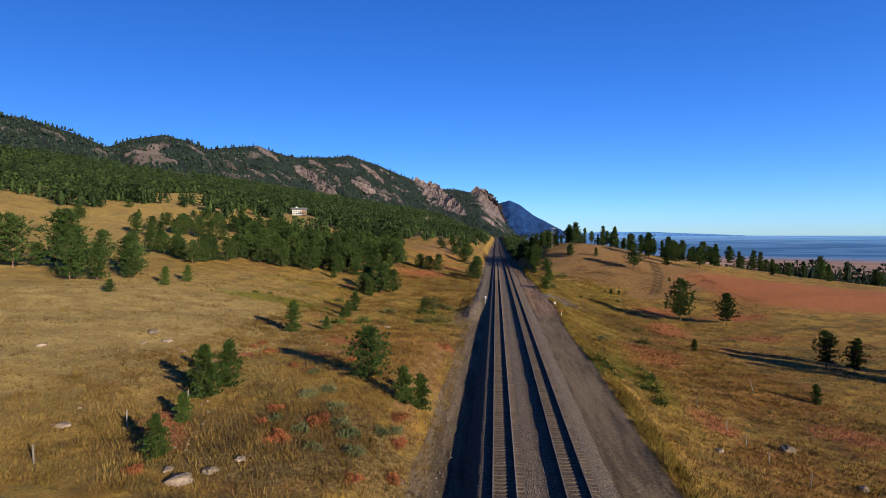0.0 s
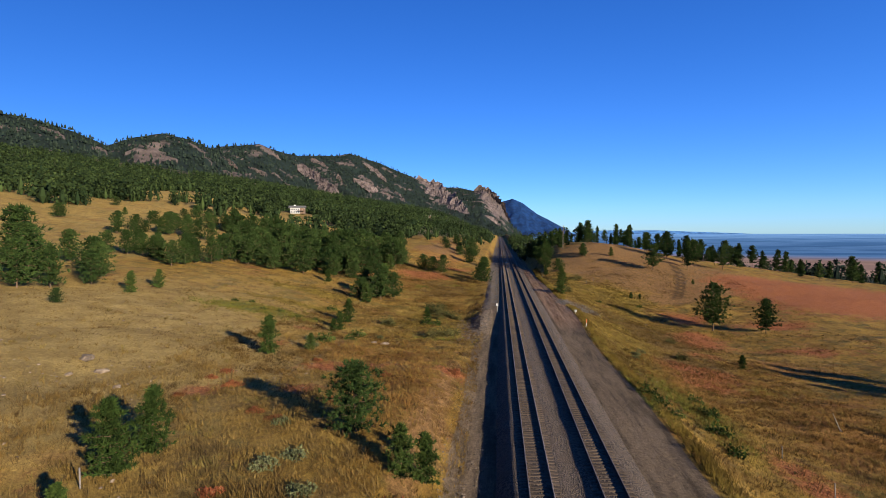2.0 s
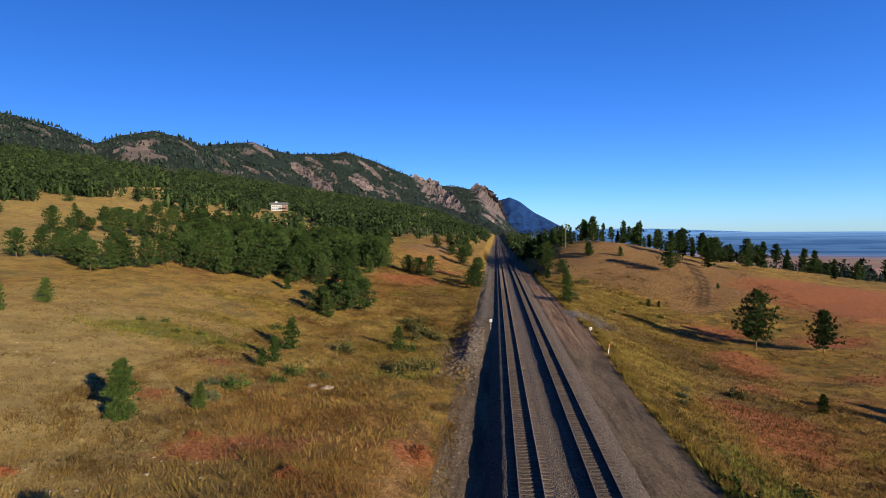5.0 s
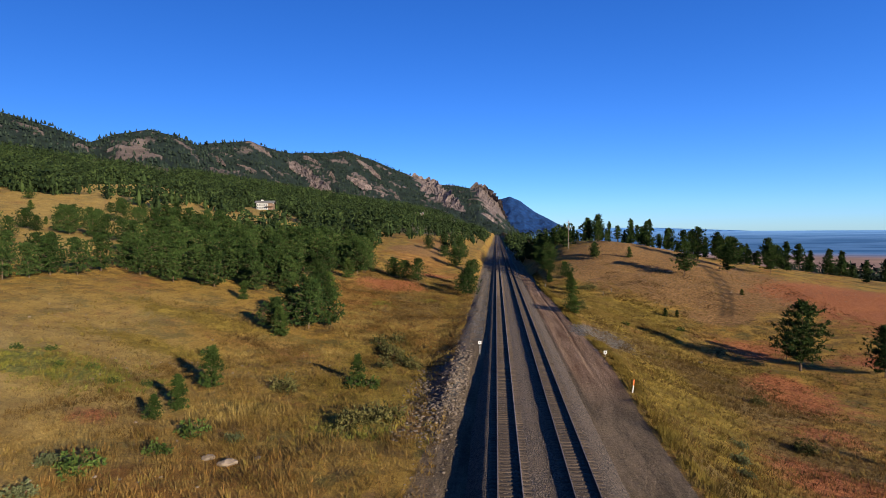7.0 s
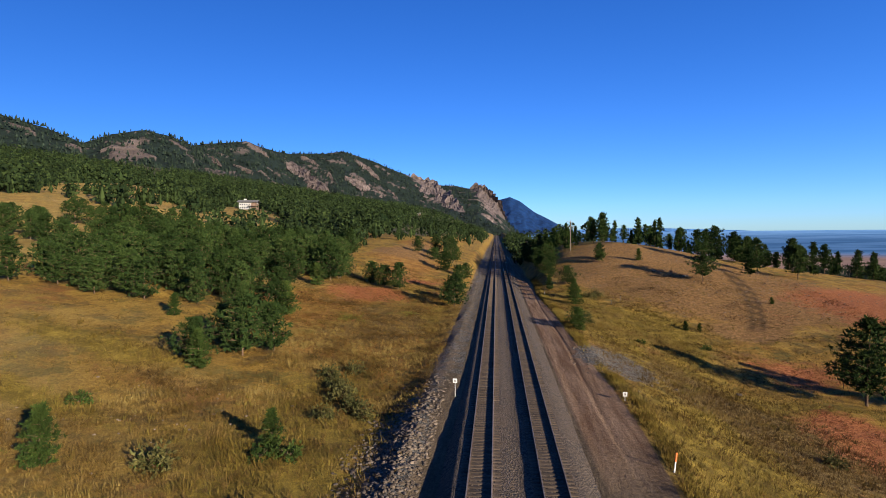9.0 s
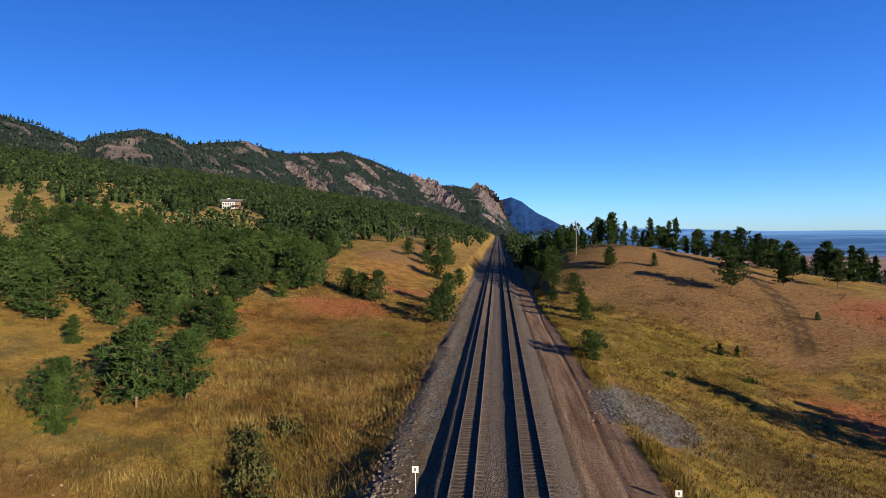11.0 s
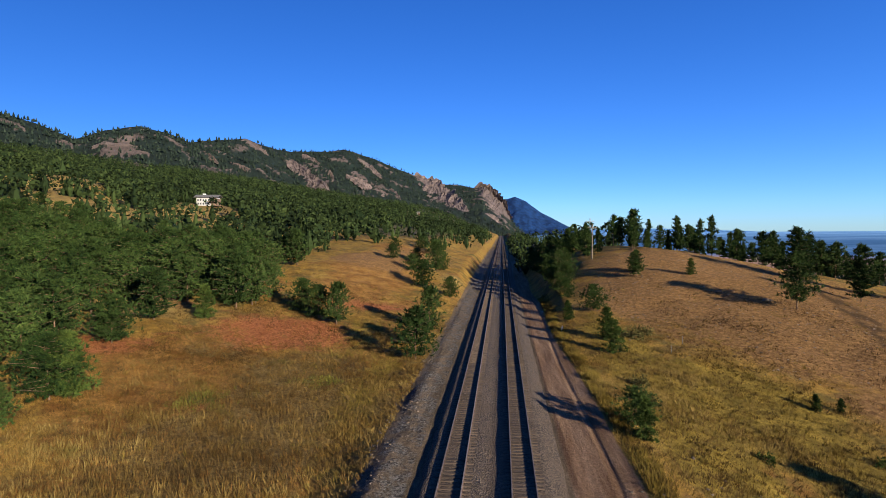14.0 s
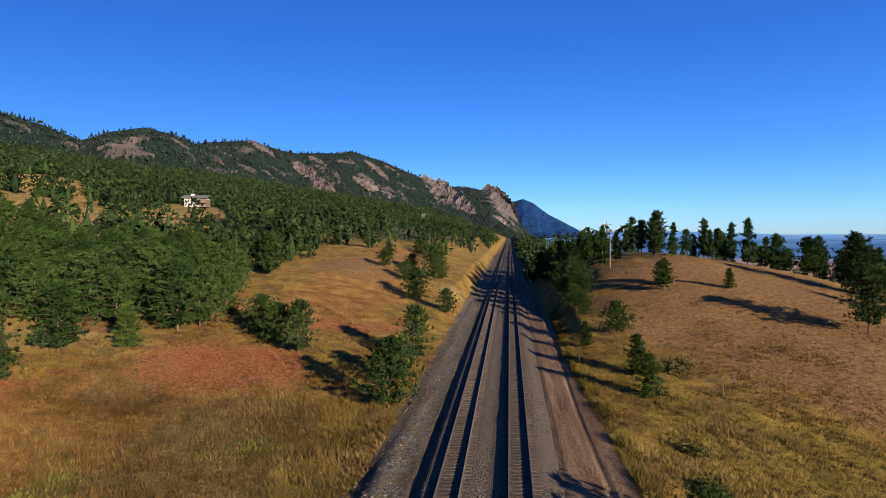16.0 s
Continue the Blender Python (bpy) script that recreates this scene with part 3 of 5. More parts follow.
# ---- bare sandstone slabs leaning against the range ----
# bearing and slope of sight of the upper end, of the lower end, breadth in degrees
SLABS = [(-22.52, 0.1261, -17.59, 0.0529, 1.03), (-21.05, 0.0952, -18.93, 0.063, 0.67), (-16.3, 0.0989, -12.14, 0.0599, 0.73), (-18.64, 0.1116, -17.82, 0.0964, 0.42), (-15.24, 0.1327, -12.73, 0.0977, 0.42), (-9.0, 0.0981, -3.81, 0.0327, 1.57), (-8.22, 0.0855, -5.38, 0.0411, 0.85), (-2.36, 0.081, 0.8, 0.0199, 1.57), (-1.7, 0.0641, -0.21, 0.0199, 0.85), (-11.84, 0.0768, -10.63, 0.0495, 0.42), (-26.21, 0.1545, -24.42, 0.134, 0.6), (-21.22, 0.1381, -19.22, 0.1217, 0.42), (-2.0, 0.0294, -0.09, 0.0094, 0.6), (-30.57, 0.1364, -29.13, 0.1183, 0.36), (-27.82, 0.1194, -25.4, 0.0992, 0.3), (-14.52, 0.0931, -12.73, 0.0641, 0.48)]
# sandstone colour, cooled slightly to take in the distance haze
M_SLAB = simple("red_sandstone_face", (0.055, 0.042, 0.037), (0.145, 0.110, 0.096), 0.04, 0.95, bump=5.0)


def on_range(bear, slope):
    """Where a line of sight from the valley meets the range."""
    b = [r[0] for r in RIDGE]
    reach, top = np.interp(bear, b, [r[1] for r in RIDGE]), np.interp(bear, b, [r[2] for r in RIDGE])
    v = np.linspace(0.0, 1.0, 200)
    r = reach[..., None] * (0.42 + 0.58 * v)
    up = (-30.0 + (top[..., None] + 30.0) * v ** 1.35 - 16.6) / r
    k = np.clip((up < slope[..., None]).sum(-1), 0, 199)
    rr = reach * (0.42 + 0.58 * v[k])
    return CENTRE[0] + rr * np.sin(np.radians(bear)), CENTRE[1] + rr * np.cos(np.radians(bear)), 16.6 + rr * slope


def slab_mesh(b0, e0, b1, e1, breadth, seed):
    """A jagged fin standing out of the slope: a steep edge uphill, a long broken face below it."""
    rng = np.random.default_rng(seed)
    ns, nc = 40, 16
    s, c = np.meshgrid(np.linspace(-0.06, 1.04, ns), np.linspace(-1, 1, nc), indexing="ij")
    run = np.array([b1 - b0, (e1 - e0) * 57.3])
    run /= np.linalg.norm(run)
    wide = breadth * (0.35 + 0.65 * np.sin(np.pi * np.clip(0.12 + 0.8 * s, 0, 1))) * (1 + 0.35 * np.repeat(rng.uniform(-1, 1, ns)[:, None], nc, 1))
    bear = b0 + (b1 - b0) * s + run[1] * 0.5 * wide * c
    slope = e0 + (e1 - e0) * s + run[0] * 0.5 * wide * c * -1 / 57.3
    x, y, z = on_range(bear, slope)
    lift = np.clip(1.15 - np.abs(c + 0.55) * 0.8, 0, 1) * np.clip((c + 1.0) * 5, 0, 1) * np.sin(np.pi * np.clip(s, 0.02, 0.98)) ** 0.5
    size = 26 * breadth
    jag = np.interp(np.arange(ns), np.linspace(0, ns - 1, 15), rng.uniform(0.55, 1.35, 15))
    teeth = np.repeat(jag[:, None], nc, 1) * (1 + 0.25 * rng.uniform(-1, 1, (ns, nc)))
    out = lift * teeth * size - 3
    x, y, z = x + 0.35 * out, y - 0.55 * out, z + 0.45 * out
    a = (np.arange(ns - 1)[:, None] * nc + np.arange(nc - 1)[None, :]).ravel()
    return mesh_of("rock_slab", np.stack([x.ravel(), y.ravel(), z.ravel()], 1), np.stack([a, a + nc, a + nc + 1, a + 1], 1), M_SLAB)


for k, row in enumerate(SLABS):
    tagged(new("rock_slab", slab_mesh(*row, k)), "reddish tilted sandstone slab on the forested mountain", "rock formation", "sandstone slabs")


# ---- conifers ----
def pine_data(height, spread_, bare, seed, whorls=12, arms=6, tufts=5, spikes=5, ragged=0.35, size=0.42, thin=0.17):
    """Trunk and crown of a pine: whorls of boughs carrying tufts of needles."""
    rng = np.random.default_rng(seed)
    v, f = [], []
    tv, tf = [], []
    n = 7
    rings = [(0, 0.5), (0.04, 0.36), (0.35, 0.27), (0.7, 0.16), (1.0, 0.03)]
    bend = rng.uniform(-0.03, 0.03, 2) * height
    for u, r in rings:
        for k in range(n):
            a = 2 * math.pi * k / n
            rr = r * height * 0.038
            tv.append((rr * math.cos(a) + bend[0] * u * u, rr * math.sin(a) + bend[1] * u * u, u * height * 0.97))
    tf = [(k * n + i, k * n + (i + 1) % n, (k + 1) * n + (i + 1) % n, (k + 1) * n + i) for k in range(len(rings) - 1) for i in range(n)]

    def limb(p, q, r):
        d = (q - p) / (np.linalg.norm(q - p) + 1e-6)
        s = np.cross(d, [0, 0, 1.0])
        s /= np.linalg.norm(s) + 1e-6
        t = np.cross(s, d)
        o = len(tv)
        for c, rr in ((p, r), (q, r * 0.3)):
            for k in range(3):
                a = 2 * math.pi * k / 3
                tv.append(tuple(c + rr * (math.cos(a) * s + math.sin(a) * t)))
        tf.extend([(o + k, o + (k + 1) % 3, o + 3 + (k + 1) % 3, o + 3 + k) for k in range(3)])

    def tuft(c, out, s):
        for _ in range(spikes):
            d = out * 0.45 + rng.normal(0, 0.7, 3) + np.array([0, 0, 0.35])
            d /= np.linalg.norm(d) + 1e-6
            w = np.cross(d, rng.normal(0, 1, 3))
            w *= thin * s / (np.linalg.norm(w) + 1e-6)
            o = len(v)
            v.extend([tuple(c - w - d * s * 0.25), tuple(c + w - d * s * 0.25), tuple(c + d * s)])
            f.append((o, o + 1, o + 2))

    for k in range(whorls):
        u = (k + 0.5) / whorls
        z = height * (bare + (1 - bare) * u)
        full = (math.sin(math.pi * min(1.0, 0.26 + 0.74 * u)) ** 0.7 * rng.uniform(0.75, 1.1) + 0.06) if bare > 0.08 else (0.55 * math.sin(math.pi * (0.22 + 0.73 * u)) ** 0.85 + 0.5 * (1 - u) ** 0.8) * rng.uniform(0.7, 1.15)
        for j in range(arms):
            if rng.random() < ragged * 0.4:
                continue
            a = 2 * math.pi * (j + rng.uniform(-0.4, 0.4)) / arms + k * 1.3
            length = spread_ * full * rng.uniform(1 - ragged, 1 + ragged * 0.5)
            lift = rng.uniform(-0.05, 0.45)
            out = np.array([math.cos(a), math.sin(a), lift])
            root = np.array([bend[0] * (z / height) ** 2, bend[1] * (z / height) ** 2, z + rng.uniform(-0.4, 0.4) * height / whorls])
            tip = root + out * length
            if length > 0.5 and (j % 2 == 0):
                limb(root, tip, 0.012 * height * 0.5)
            for m in range(tufts):
                w = (m + 0.8) / tufts
                side = rng.normal(0, 0.08 * spread_, 3) * (0.5 + 0.6 * w)
                tuft(root + out * length * w + side * np.array([1, 1, 0.55]), out, size * rng.uniform(0.7, 1.3))
    top = np.array([bend[0], bend[1], height * 0.97])
    for _ in range(3):
        tuft(top, np.array([0, 0, 1.0]), size)
    return (tv, tf), (v, f)


def conifer(name, label, category, group, needles, height, spread_, bare, seed, **more):
    trunk, crown = pine_data(height, spread_, bare, seed, **more)
    tree = tagged(new(name), label, category, group)
    part("trunk", mesh_of("trunk", *trunk, M_BARK, True), tree, "reddish-brown bark trunk with limbs")
    part("crown", mesh_of("crown", *crown, needles), tree, "dark green needle crown")
    tree.location = (0, 0, -500)
    return tree


def stand(kind, x, y, scale, sink=0.1, slim=1.0):
    z = float(land(x, y)) - sink
    return kind, pose(x, y, z, random.uniform(-2, 2), random.uniform(-2, 2), random.uniform(0, 360)) @ Matrix.Diagonal((slim * scale * random.uniform(0.9, 1.1), slim * scale * random.uniform(0.9, 1.1), scale, 1))


used = set()


def plant(kind, x, y, scale, slim=1.0):
    """The first tree of a kind is moved to its place, the others are copies of it."""
    _, m = stand(kind, x, y, scale, slim=slim)
    if kind not in used:
        used.add(kind)
        kind.matrix_basis = m
        return kind
    ob = copy_thing(kind, Matrix())
    ob.matrix_basis = m
    return ob


OLD = [conifer("pine_tree", "tall open-crowned ponderosa pine on the grassy hill", "pine tree", "pines on the hill", M_NEEDLE, 10.0, w, bare, k, whorls=n, arms=9, tufts=5, spikes=12, ragged=0.5, size=0.62, thin=0.14) for k, w, bare, n in ((1, 3.4, 0.17, 13), (2, 2.8, 0.13, 14), (3, 3.1, 0.2, 12), (4, 2.4, 0.10, 14))]
CREST = [conifer("crest_pine", "dark ragged ponderosa pine behind the brow of the hill", "pine tree", "pines on the brow", M_NEEDLE, 10.0, w, bare, k, whorls=12, arms=7, tufts=5, spikes=4, ragged=0.55, size=0.9, thin=0.2) for k, w, bare in ((41, 2.5, 0.07), (42, 3.0, 0.16), (43, 2.1, 0.06), (44, 2.7, 0.22))]
YOUNG = [conifer("young_pine", "young bushy green pine growing in the meadow", "pine tree", "young pines in the meadow", M_SHRUB, 4.0, 1.3, 0.03, s, whorls=12, arms=9, tufts=5, spikes=14, ragged=0.35, size=0.3, thin=0.125) for s in (11, 12, 13)]
ROUND = [conifer("round_pine", "broad dense dark green pine beside the meadow", "pine tree", "dense pines", M_NEEDLE, 5.0, 2.75, 0.085, s, whorls=11, arms=10, tufts=6, spikes=14, ragged=0.28, size=0.36, thin=0.12) for s in (21, 22, 23)]
GROVE = [conifer("grove_pine", "tall dark green pine in the dense grove", "pine tree", "pines of the grove", M_NEEDLE, 9.0, w, 0.1, k, whorls=13, arms=9, tufts=4, spikes=7, ragged=0.42, size=0.72, thin=0.17) for k, w in ((31, 3.2), (32, 2.8), (33, 3.5))]


# x, y, height of each tree
MEADOW_LEFT = [(-29.7, 76.1, 4.5), (-24.3, 42.6, 4.6), (-24.1, 46, 4.2), (-23.1, 37.3, 2.2), (-20.8, 30.8, 2.8), (-8.1, 46.8, 3.4), (-6.8, 48.1, 3.3), (-26.3, 80.9, 2.4), (-29.1, 108.2, 4.2), (-28.7, 101.9, 3.2), (-28.7, 98.4, 2.2), (-15.5, 114.6, 3.2),
               (-67, 102.8, 3.8), (-66.6, 110.2, 3.6), (-31.7, 132.4, 4.4), (-47, 152, 3.4), (-34.5, 164.1, 6), (-38.8, 193.7, 5), (-46, 171.9, 2), (-49, 186.3, 2.6)]
MEADOW_RIGHT = [(38.8, 108.5, 2.4), (19.7, 203.2, 5), (19.2, 195.7, 4.6), (15.2, 164.6, 3.6), (15.4, 216.2, 3.6), (38.5, 183.7, 1.9), (41.1, 183.8, 1.6), (33, 243.5, 4.6), (43.7, 239.1, 3.6), (42.2, 74.4, 2.6), (62.6, 200.6, 1.6)]
DENSE_LEFT = [(-27.6, 143.2, 6.4), (-33, 151.8, 4.4), (-35, 157.4, 3.6), (-51.4, 163, 3.4), (-45.3, 170.4, 6.8), (-42.6, 180, 4.4), (-66.8, 177.8, 7), (-50.4, 172.8, 7.6), (-62.6, 203.2, 8), (-59.7, 236, 9), (-46, 221.6, 9.4), (-42.4, 224, 8), (-44.4, 243, 8.6), (-80, 145.4, 6.4), (-77.9, 149.2, 7), (-78.6, 156.2, 7.4), (-78, 162.6, 7), (-76.2, 168.6, 8), (-72.8, 173, 7.6), (-69, 179, 8), (-62.4, 181, 8.2), (-60, 198, 8.4), (-66, 193, 9), (-49, 230, 9),
              (-48, 160, 6), (-52, 166, 7.5), (-44, 165, 4.6), (-56, 158, 7), (-50, 176, 8), (-60, 170, 8.5), (-41, 168, 3.6), (-55, 180, 8), (-12.3, 51.5, 4.9), (-30, 139.2, 8), (-33.6, 134.6, 4.8), (-65.7, 85.2, 2.2), (-80.5, 94, 8), (-77.7, 97.5, 7), (-75.6, 104.2, 6.2), (-92, 106, 12.5), (-86, 102, 10), (-99, 101, 11), (-83, 113, 7.5), (-79, 111, 7), (-102, 142, 6.2), (-99, 145.5, 6.4), (-95.5, 146.5, 6), (-92, 146, 5.6), (-100, 151, 6.5), (-95, 152, 6.5), (-82, 138, 6.2), (-80.4, 141.5, 6), (-87, 141, 6), (-84, 147, 7), (-86, 153, 7), (-34.7, 144, 5.2), (-7.1, 187.8, 6.8), (-7.6, 204.2, 7.2), (-8.4, 195.5, 5), (-7.5, 239.5, 4.6), (-21.7, 201.3, 6.6), (-25.4, 203.7, 5.4), (-29.3, 207.2, 5.4),
              (-41.9, 178.9, 5.6), (-55.8, 202.9, 8), (-54.6, 213.4, 9.5), (-14.6, 272, 9), (-35.5, 163.1, 5.7), (-46.2, 175.6, 8)]
DENSE_RIGHT = [(15.3, 167.8, 3.4), (20.6, 221, 4.8), (17.6, 236, 4), (16.6, 243, 4.2), (19, 248, 4.6), (16.2, 252, 4.8), (20, 257, 5), (16, 260, 5.2), (18.6, 266, 5.6), (15.6, 271, 6), (21, 273, 6), (17.5, 280, 6), (22, 285, 6), (15.6, 289, 6.4), (19.5, 294, 6.6), (15, 301, 7), (22, 301, 7), (17.4, 310, 7), (20.8, 318, 7.5), (14.8, 322, 7.5)]
OLD_RIGHT = [(49.8, 149.8, 11.5), (60, 145.6, 8), (56.8, 97.7, 6.3), (60.2, 95.8, 5.6), (54.7, 219.3, 9.4), (32.8, 240.1, 5.8), (51.2, 156.8, 5), (69.9, 227.2, 8), (76.1, 236.4, 10), (67, 243.6, 11), (84.3, 231.3, 9)]

OLD_H, YOUNG_H, ROUND_H = 10.0, 4.0, 5.0
for rows, kinds, base in ((MEADOW_LEFT, YOUNG, YOUNG_H), (MEADOW_RIGHT, YOUNG, YOUNG_H), (DENSE_LEFT, ROUND, ROUND_H), (DENSE_RIGHT, ROUND, ROUND_H), (OLD_RIGHT, OLD, OLD_H)):
    for k, (x, y, h) in enumerate(rows):
        if base == ROUND_H and h > 5.9:
            plant(GROVE[k % 3], x, y, h / 9.0)
        else:
            plant(kinds[k % len(kinds)], x, y, h / base)

taken = [(x, y) for rows in (MEADOW_LEFT, MEADOW_RIGHT, DENSE_LEFT, DENSE_RIGHT, OLD_RIGHT) for x, y, _ in rows]


def fill(count, box, inside, kinds, base, tall, gap, slim=1.0):
    """Trees set at random where inside(x, y) allows, no nearer to one another than gap."""
    made = tries = 0
    while made < count and tries < count * 40:
        tries += 1
        x, y = random.uniform(box[0], box[1]), random.uniform(box[2], box[3])
        if not inside(x, y) or any((x - a) ** 2 + (y - b) ** 2 < gap * gap for a, b in taken):
            continue
        taken.append((x, y))
        plant(random.choice(kinds), x, y, random.uniform(*tall) / base, slim)
        made += 1


CLEARINGS = [(-111, 190, 26, 9), (-104, 212, 15, 11), (-132, 221, 26, 11), (-122, 256, 10, 5), (-124, 348, 10, 16), (-109, 326, 9, 15), (-96, 306, 8, 14), (-152, 212, 28, 24), (-156, 246, 30, 22), (-206, 348, 24, 24), (-190, 330, 20, 24), (-142, 296, 24, 16), (-128, 280, 22, 16), (-139, 370, 17, 15), (-130, 348, 14, 24), (-120, 326, 10, 20), (-22, 308, 14, 40), (-59, 442, 30, 20)]


def left_wood(x, y):
    """The wood's edge runs slantwise away from the meadow."""
    edge = 158 + 0.45 * (-x - 60) + 7 * math.sin(x / 9) if x < -60 else 158 + (x + 60) * 1.9 + 5 * math.sin(x / 6)
    if any(((x - a) / c) ** 2 + ((y - b) / d) ** 2 < 1 for a, b, c, d in CLEARINGS):
        return False
    return y > edge and x < -34 - 0.12 * (y - 160) + 4 * math.sin(y / 8)


def crest_wood(x, y):
    """Behind the brow of the hill."""
    clump = float(waves(np.array(x), np.array(y), 5.0, 3.0))
    return clump > -0.25 and y > 258 - 0.35 * (x - 40) + 4 * math.sin(x / 7)


fill(140, (-150, -30, 140, 246), left_wood, GROVE, 9.0, (5.0, 9.5), 3.6)
fill(10, (-125, -92, 95, 140), lambda x, y: y < 130 - 0.3 * (x + 110), GROVE, 9.0, (5, 8), 4)
fill(72, (24, 110, 262, 305), crest_wood, CREST, OLD_H, (4.5, 10.5), 2.4, 0.85)
fill(26, (60, 170, 215, 290), crest_wood, CREST, OLD_H, (6, 10), 3.6, 1.0)
fill(8, (-30, -12, 240, 330), lambda x, y: True, ROUND, ROUND_H, (4, 7), 6)


def open_slope(x, y):
    return (((x + 152) / 34) ** 2 + ((y - 215) / 28) ** 2 < 1 or ((x + 155) / 36) ** 2 + ((y - 258) / 22) ** 2 < 1) and float(waves(np.array(x), np.array(y), 7.0, 2.0)) > -0.2


fill(16, (-190, -112, 185, 282), open_slope, YOUNG + ROUND, 4.6, (2.5, 5.5), 2.2)
# unseen pines off to the right, added to shade the hollow
for x, y, h in ((66, 88, 8), (70, 84, 9), (74, 80, 10), (65.5, 82, 7), (69, 93, 8), (76, 88, 9)):
    plant(OLD[(int(x) + int(y)) % 4], x, y, h / OLD_H)


def simple_tree(v, f, x, y, z, h, r, rng, sprays=0):
    """A small conifer for the distant woods: ragged stacked skirts, or a full crown of sprays where they are nearer."""
    if sprays:
        o = len(v)
        for k in range(5):
            a = 6.283 * k / 5
            v.append((x + 0.4 * r * math.cos(a), y + 0.4 * r * math.sin(a), z + h * 0.3))
        v.extend([(x, y, z + h * 0.8), (x, y, z)])
        f.extend([(o + k, o + (k + 1) % 5, o + 5) for k in range(5)] + [(o + (k + 1) % 5, o + k, o + 6) for k in range(5)])
        lobe = rng.uniform(0, 6.28)
        for _ in range(sprays):
            u, a = rng.random() ** 0.85, rng.uniform(0, 6.283)
            q = r * (math.sin(math.pi * (0.18 + 0.8 * u)) ** 0.75) * rng.uniform(0.7, 1.1) * (1 + 0.2 * math.sin(3 * a + lobe + 5 * u))
            c = Vector((x + q * math.cos(a), y + q * math.sin(a), z + h * (0.14 + 0.84 * u)))
            d = Vector((math.cos(a) + rng.gauss(0, 0.5), math.sin(a) + rng.gauss(0, 0.5), 0.5 + rng.gauss(0, 0.5))).normalized()
            w = d.cross(Vector((rng.gauss(0, 1), rng.gauss(0, 1), rng.gauss(0, 1)))).normalized()
            s = r * rng.uniform(0.24, 0.42) * (1.25 if sprays < 40 else 1.0)
            o = len(v)
            v.extend([tuple(c - w * s * 0.6 - d * s * 0.5), tuple(c + w * s * 0.6 - d * s * 0.5), tuple(c + d * s * 0.6)])
            f.append((o, o + 1, o + 2))
        return
    for k in range(2):
        o = len(v)
        z0, z1 = z + h * (0.08 + 0.32 * k), z + h * (0.70 + 0.30 * k)
        rr = r * (1.1 - 0.35 * k)
        n = 5
        a0 = rng.uniform(0, 6.28)
        for i in range(n):
            a = a0 + 6.283 * i / n
            q = rr * rng.uniform(0.65, 1.25)
            v.append((x + q * math.cos(a), y + q * math.sin(a), z0 + h * rng.uniform(-0.07, 0.07)))
        v.append((x + rng.uniform(-0.15, 0.15) * r, y + rng.uniform(-0.15, 0.15) * r, z1))
        f.extend([(o + i, o + (i + 1) % n, o + n) for i in range(n)])


def woods(name, label, count, place, seed, hr, material, wide=(0.24, 0.36)):
    rng = random.Random(seed)
    v, f, tone = [], [], []
    made = tries = 0
    while made < count and tries < count * 20:
        tries += 1
        p = place(rng)
        if p is None:
            continue
        h = rng.uniform(*hr)
        simple_tree(v, f, p[0], p[1], p[2] - 0.5, h, h * rng.uniform(*wide), rng, 0 if hr[0] == 6 else 54 if p[1] < 560 and abs(p[0]) < 420 else 36 if p[1] < 800 and p[0] < 60 else 16)
        made += 1
        tone += [rng.random()] * (len(v) - len(tone))
    me = mesh_of(name, v, f, material)
    cover(me, "tone", tone)
    tagged(new(name, me), label, "forest", kind="stuff")




def slope_wood(rng):
    a, r = radians(rng.uniform(-64, -1.5)), rng.triangular(150, 1250, 330)
    x, y = r * math.sin(a), 60 + r * math.cos(a)
    if waves(x, y, 14, 3.0) < -0.3 or (x > -26 - 0.02 * (y - 200) and y < 640) or not left_wood(x, y) or (x > -150 and y < 238):
        return None
    if any(((x - a) / c) ** 2 + ((y - b) / d) ** 2 < 1 for a, b, c, d in CLEARINGS):
        return None
    return x, y, float(land(x, y))


def valley_wood(rng):
    x, y = rng.uniform(90, 900), rng.uniform(230, 1000)
    if (y < 420 and x < 150) or math.hypot(x, y) > 960 or rng.random() > smooth(-0.3, 0.4, waves(np.array(x), np.array(y), 120)) + 0.4:
        return None
    return x, y, float(land(x, y))


def line_wood(rng):
    """Trees that close in on the rails where they pass out of sight."""
    y = rng.uniform(300, 900)
    x = rng.uniform(11, 60) if rng.random() < 0.6 else rng.uniform(-60, -9)
    if y > 660:
        x = rng.choice((rng.uniform(-60, -9), rng.uniform(14, 60)))
    return x, y, float(land(x, y))


def range_wood(rng):
    A, V, X, Y, Z, R = range_grid
    i, j = rng.randrange(4, A.shape[0] - 3), rng.randrange(A.shape[1])
    if rng.random() < 1.3 * R[i, j]:
        return None
    e = (Z[i, j] - 16.6) / math.hypot(X[i, j] - CENTRE[0], Y[i, j] - CENTRE[1])
    for b0, e0, b1, e1, w in SLABS:
        dx, dy = b1 - b0, (e1 - e0) * 57.3
        px_, py_ = A[i, j] - b0, (e - e0) * 57.3
        u = (px_ * dx + py_ * dy) / (dx * dx + dy * dy)
        if -0.05 < u < 1.05 and abs(px_ * dy - py_ * dx) / math.hypot(dx, dy) < 0.55 * w and rng.random() < 0.9:
            return None
    return X[i, j] + rng.uniform(-9, 9), Y[i, j] + rng.uniform(-9, 9), Z[i, j]


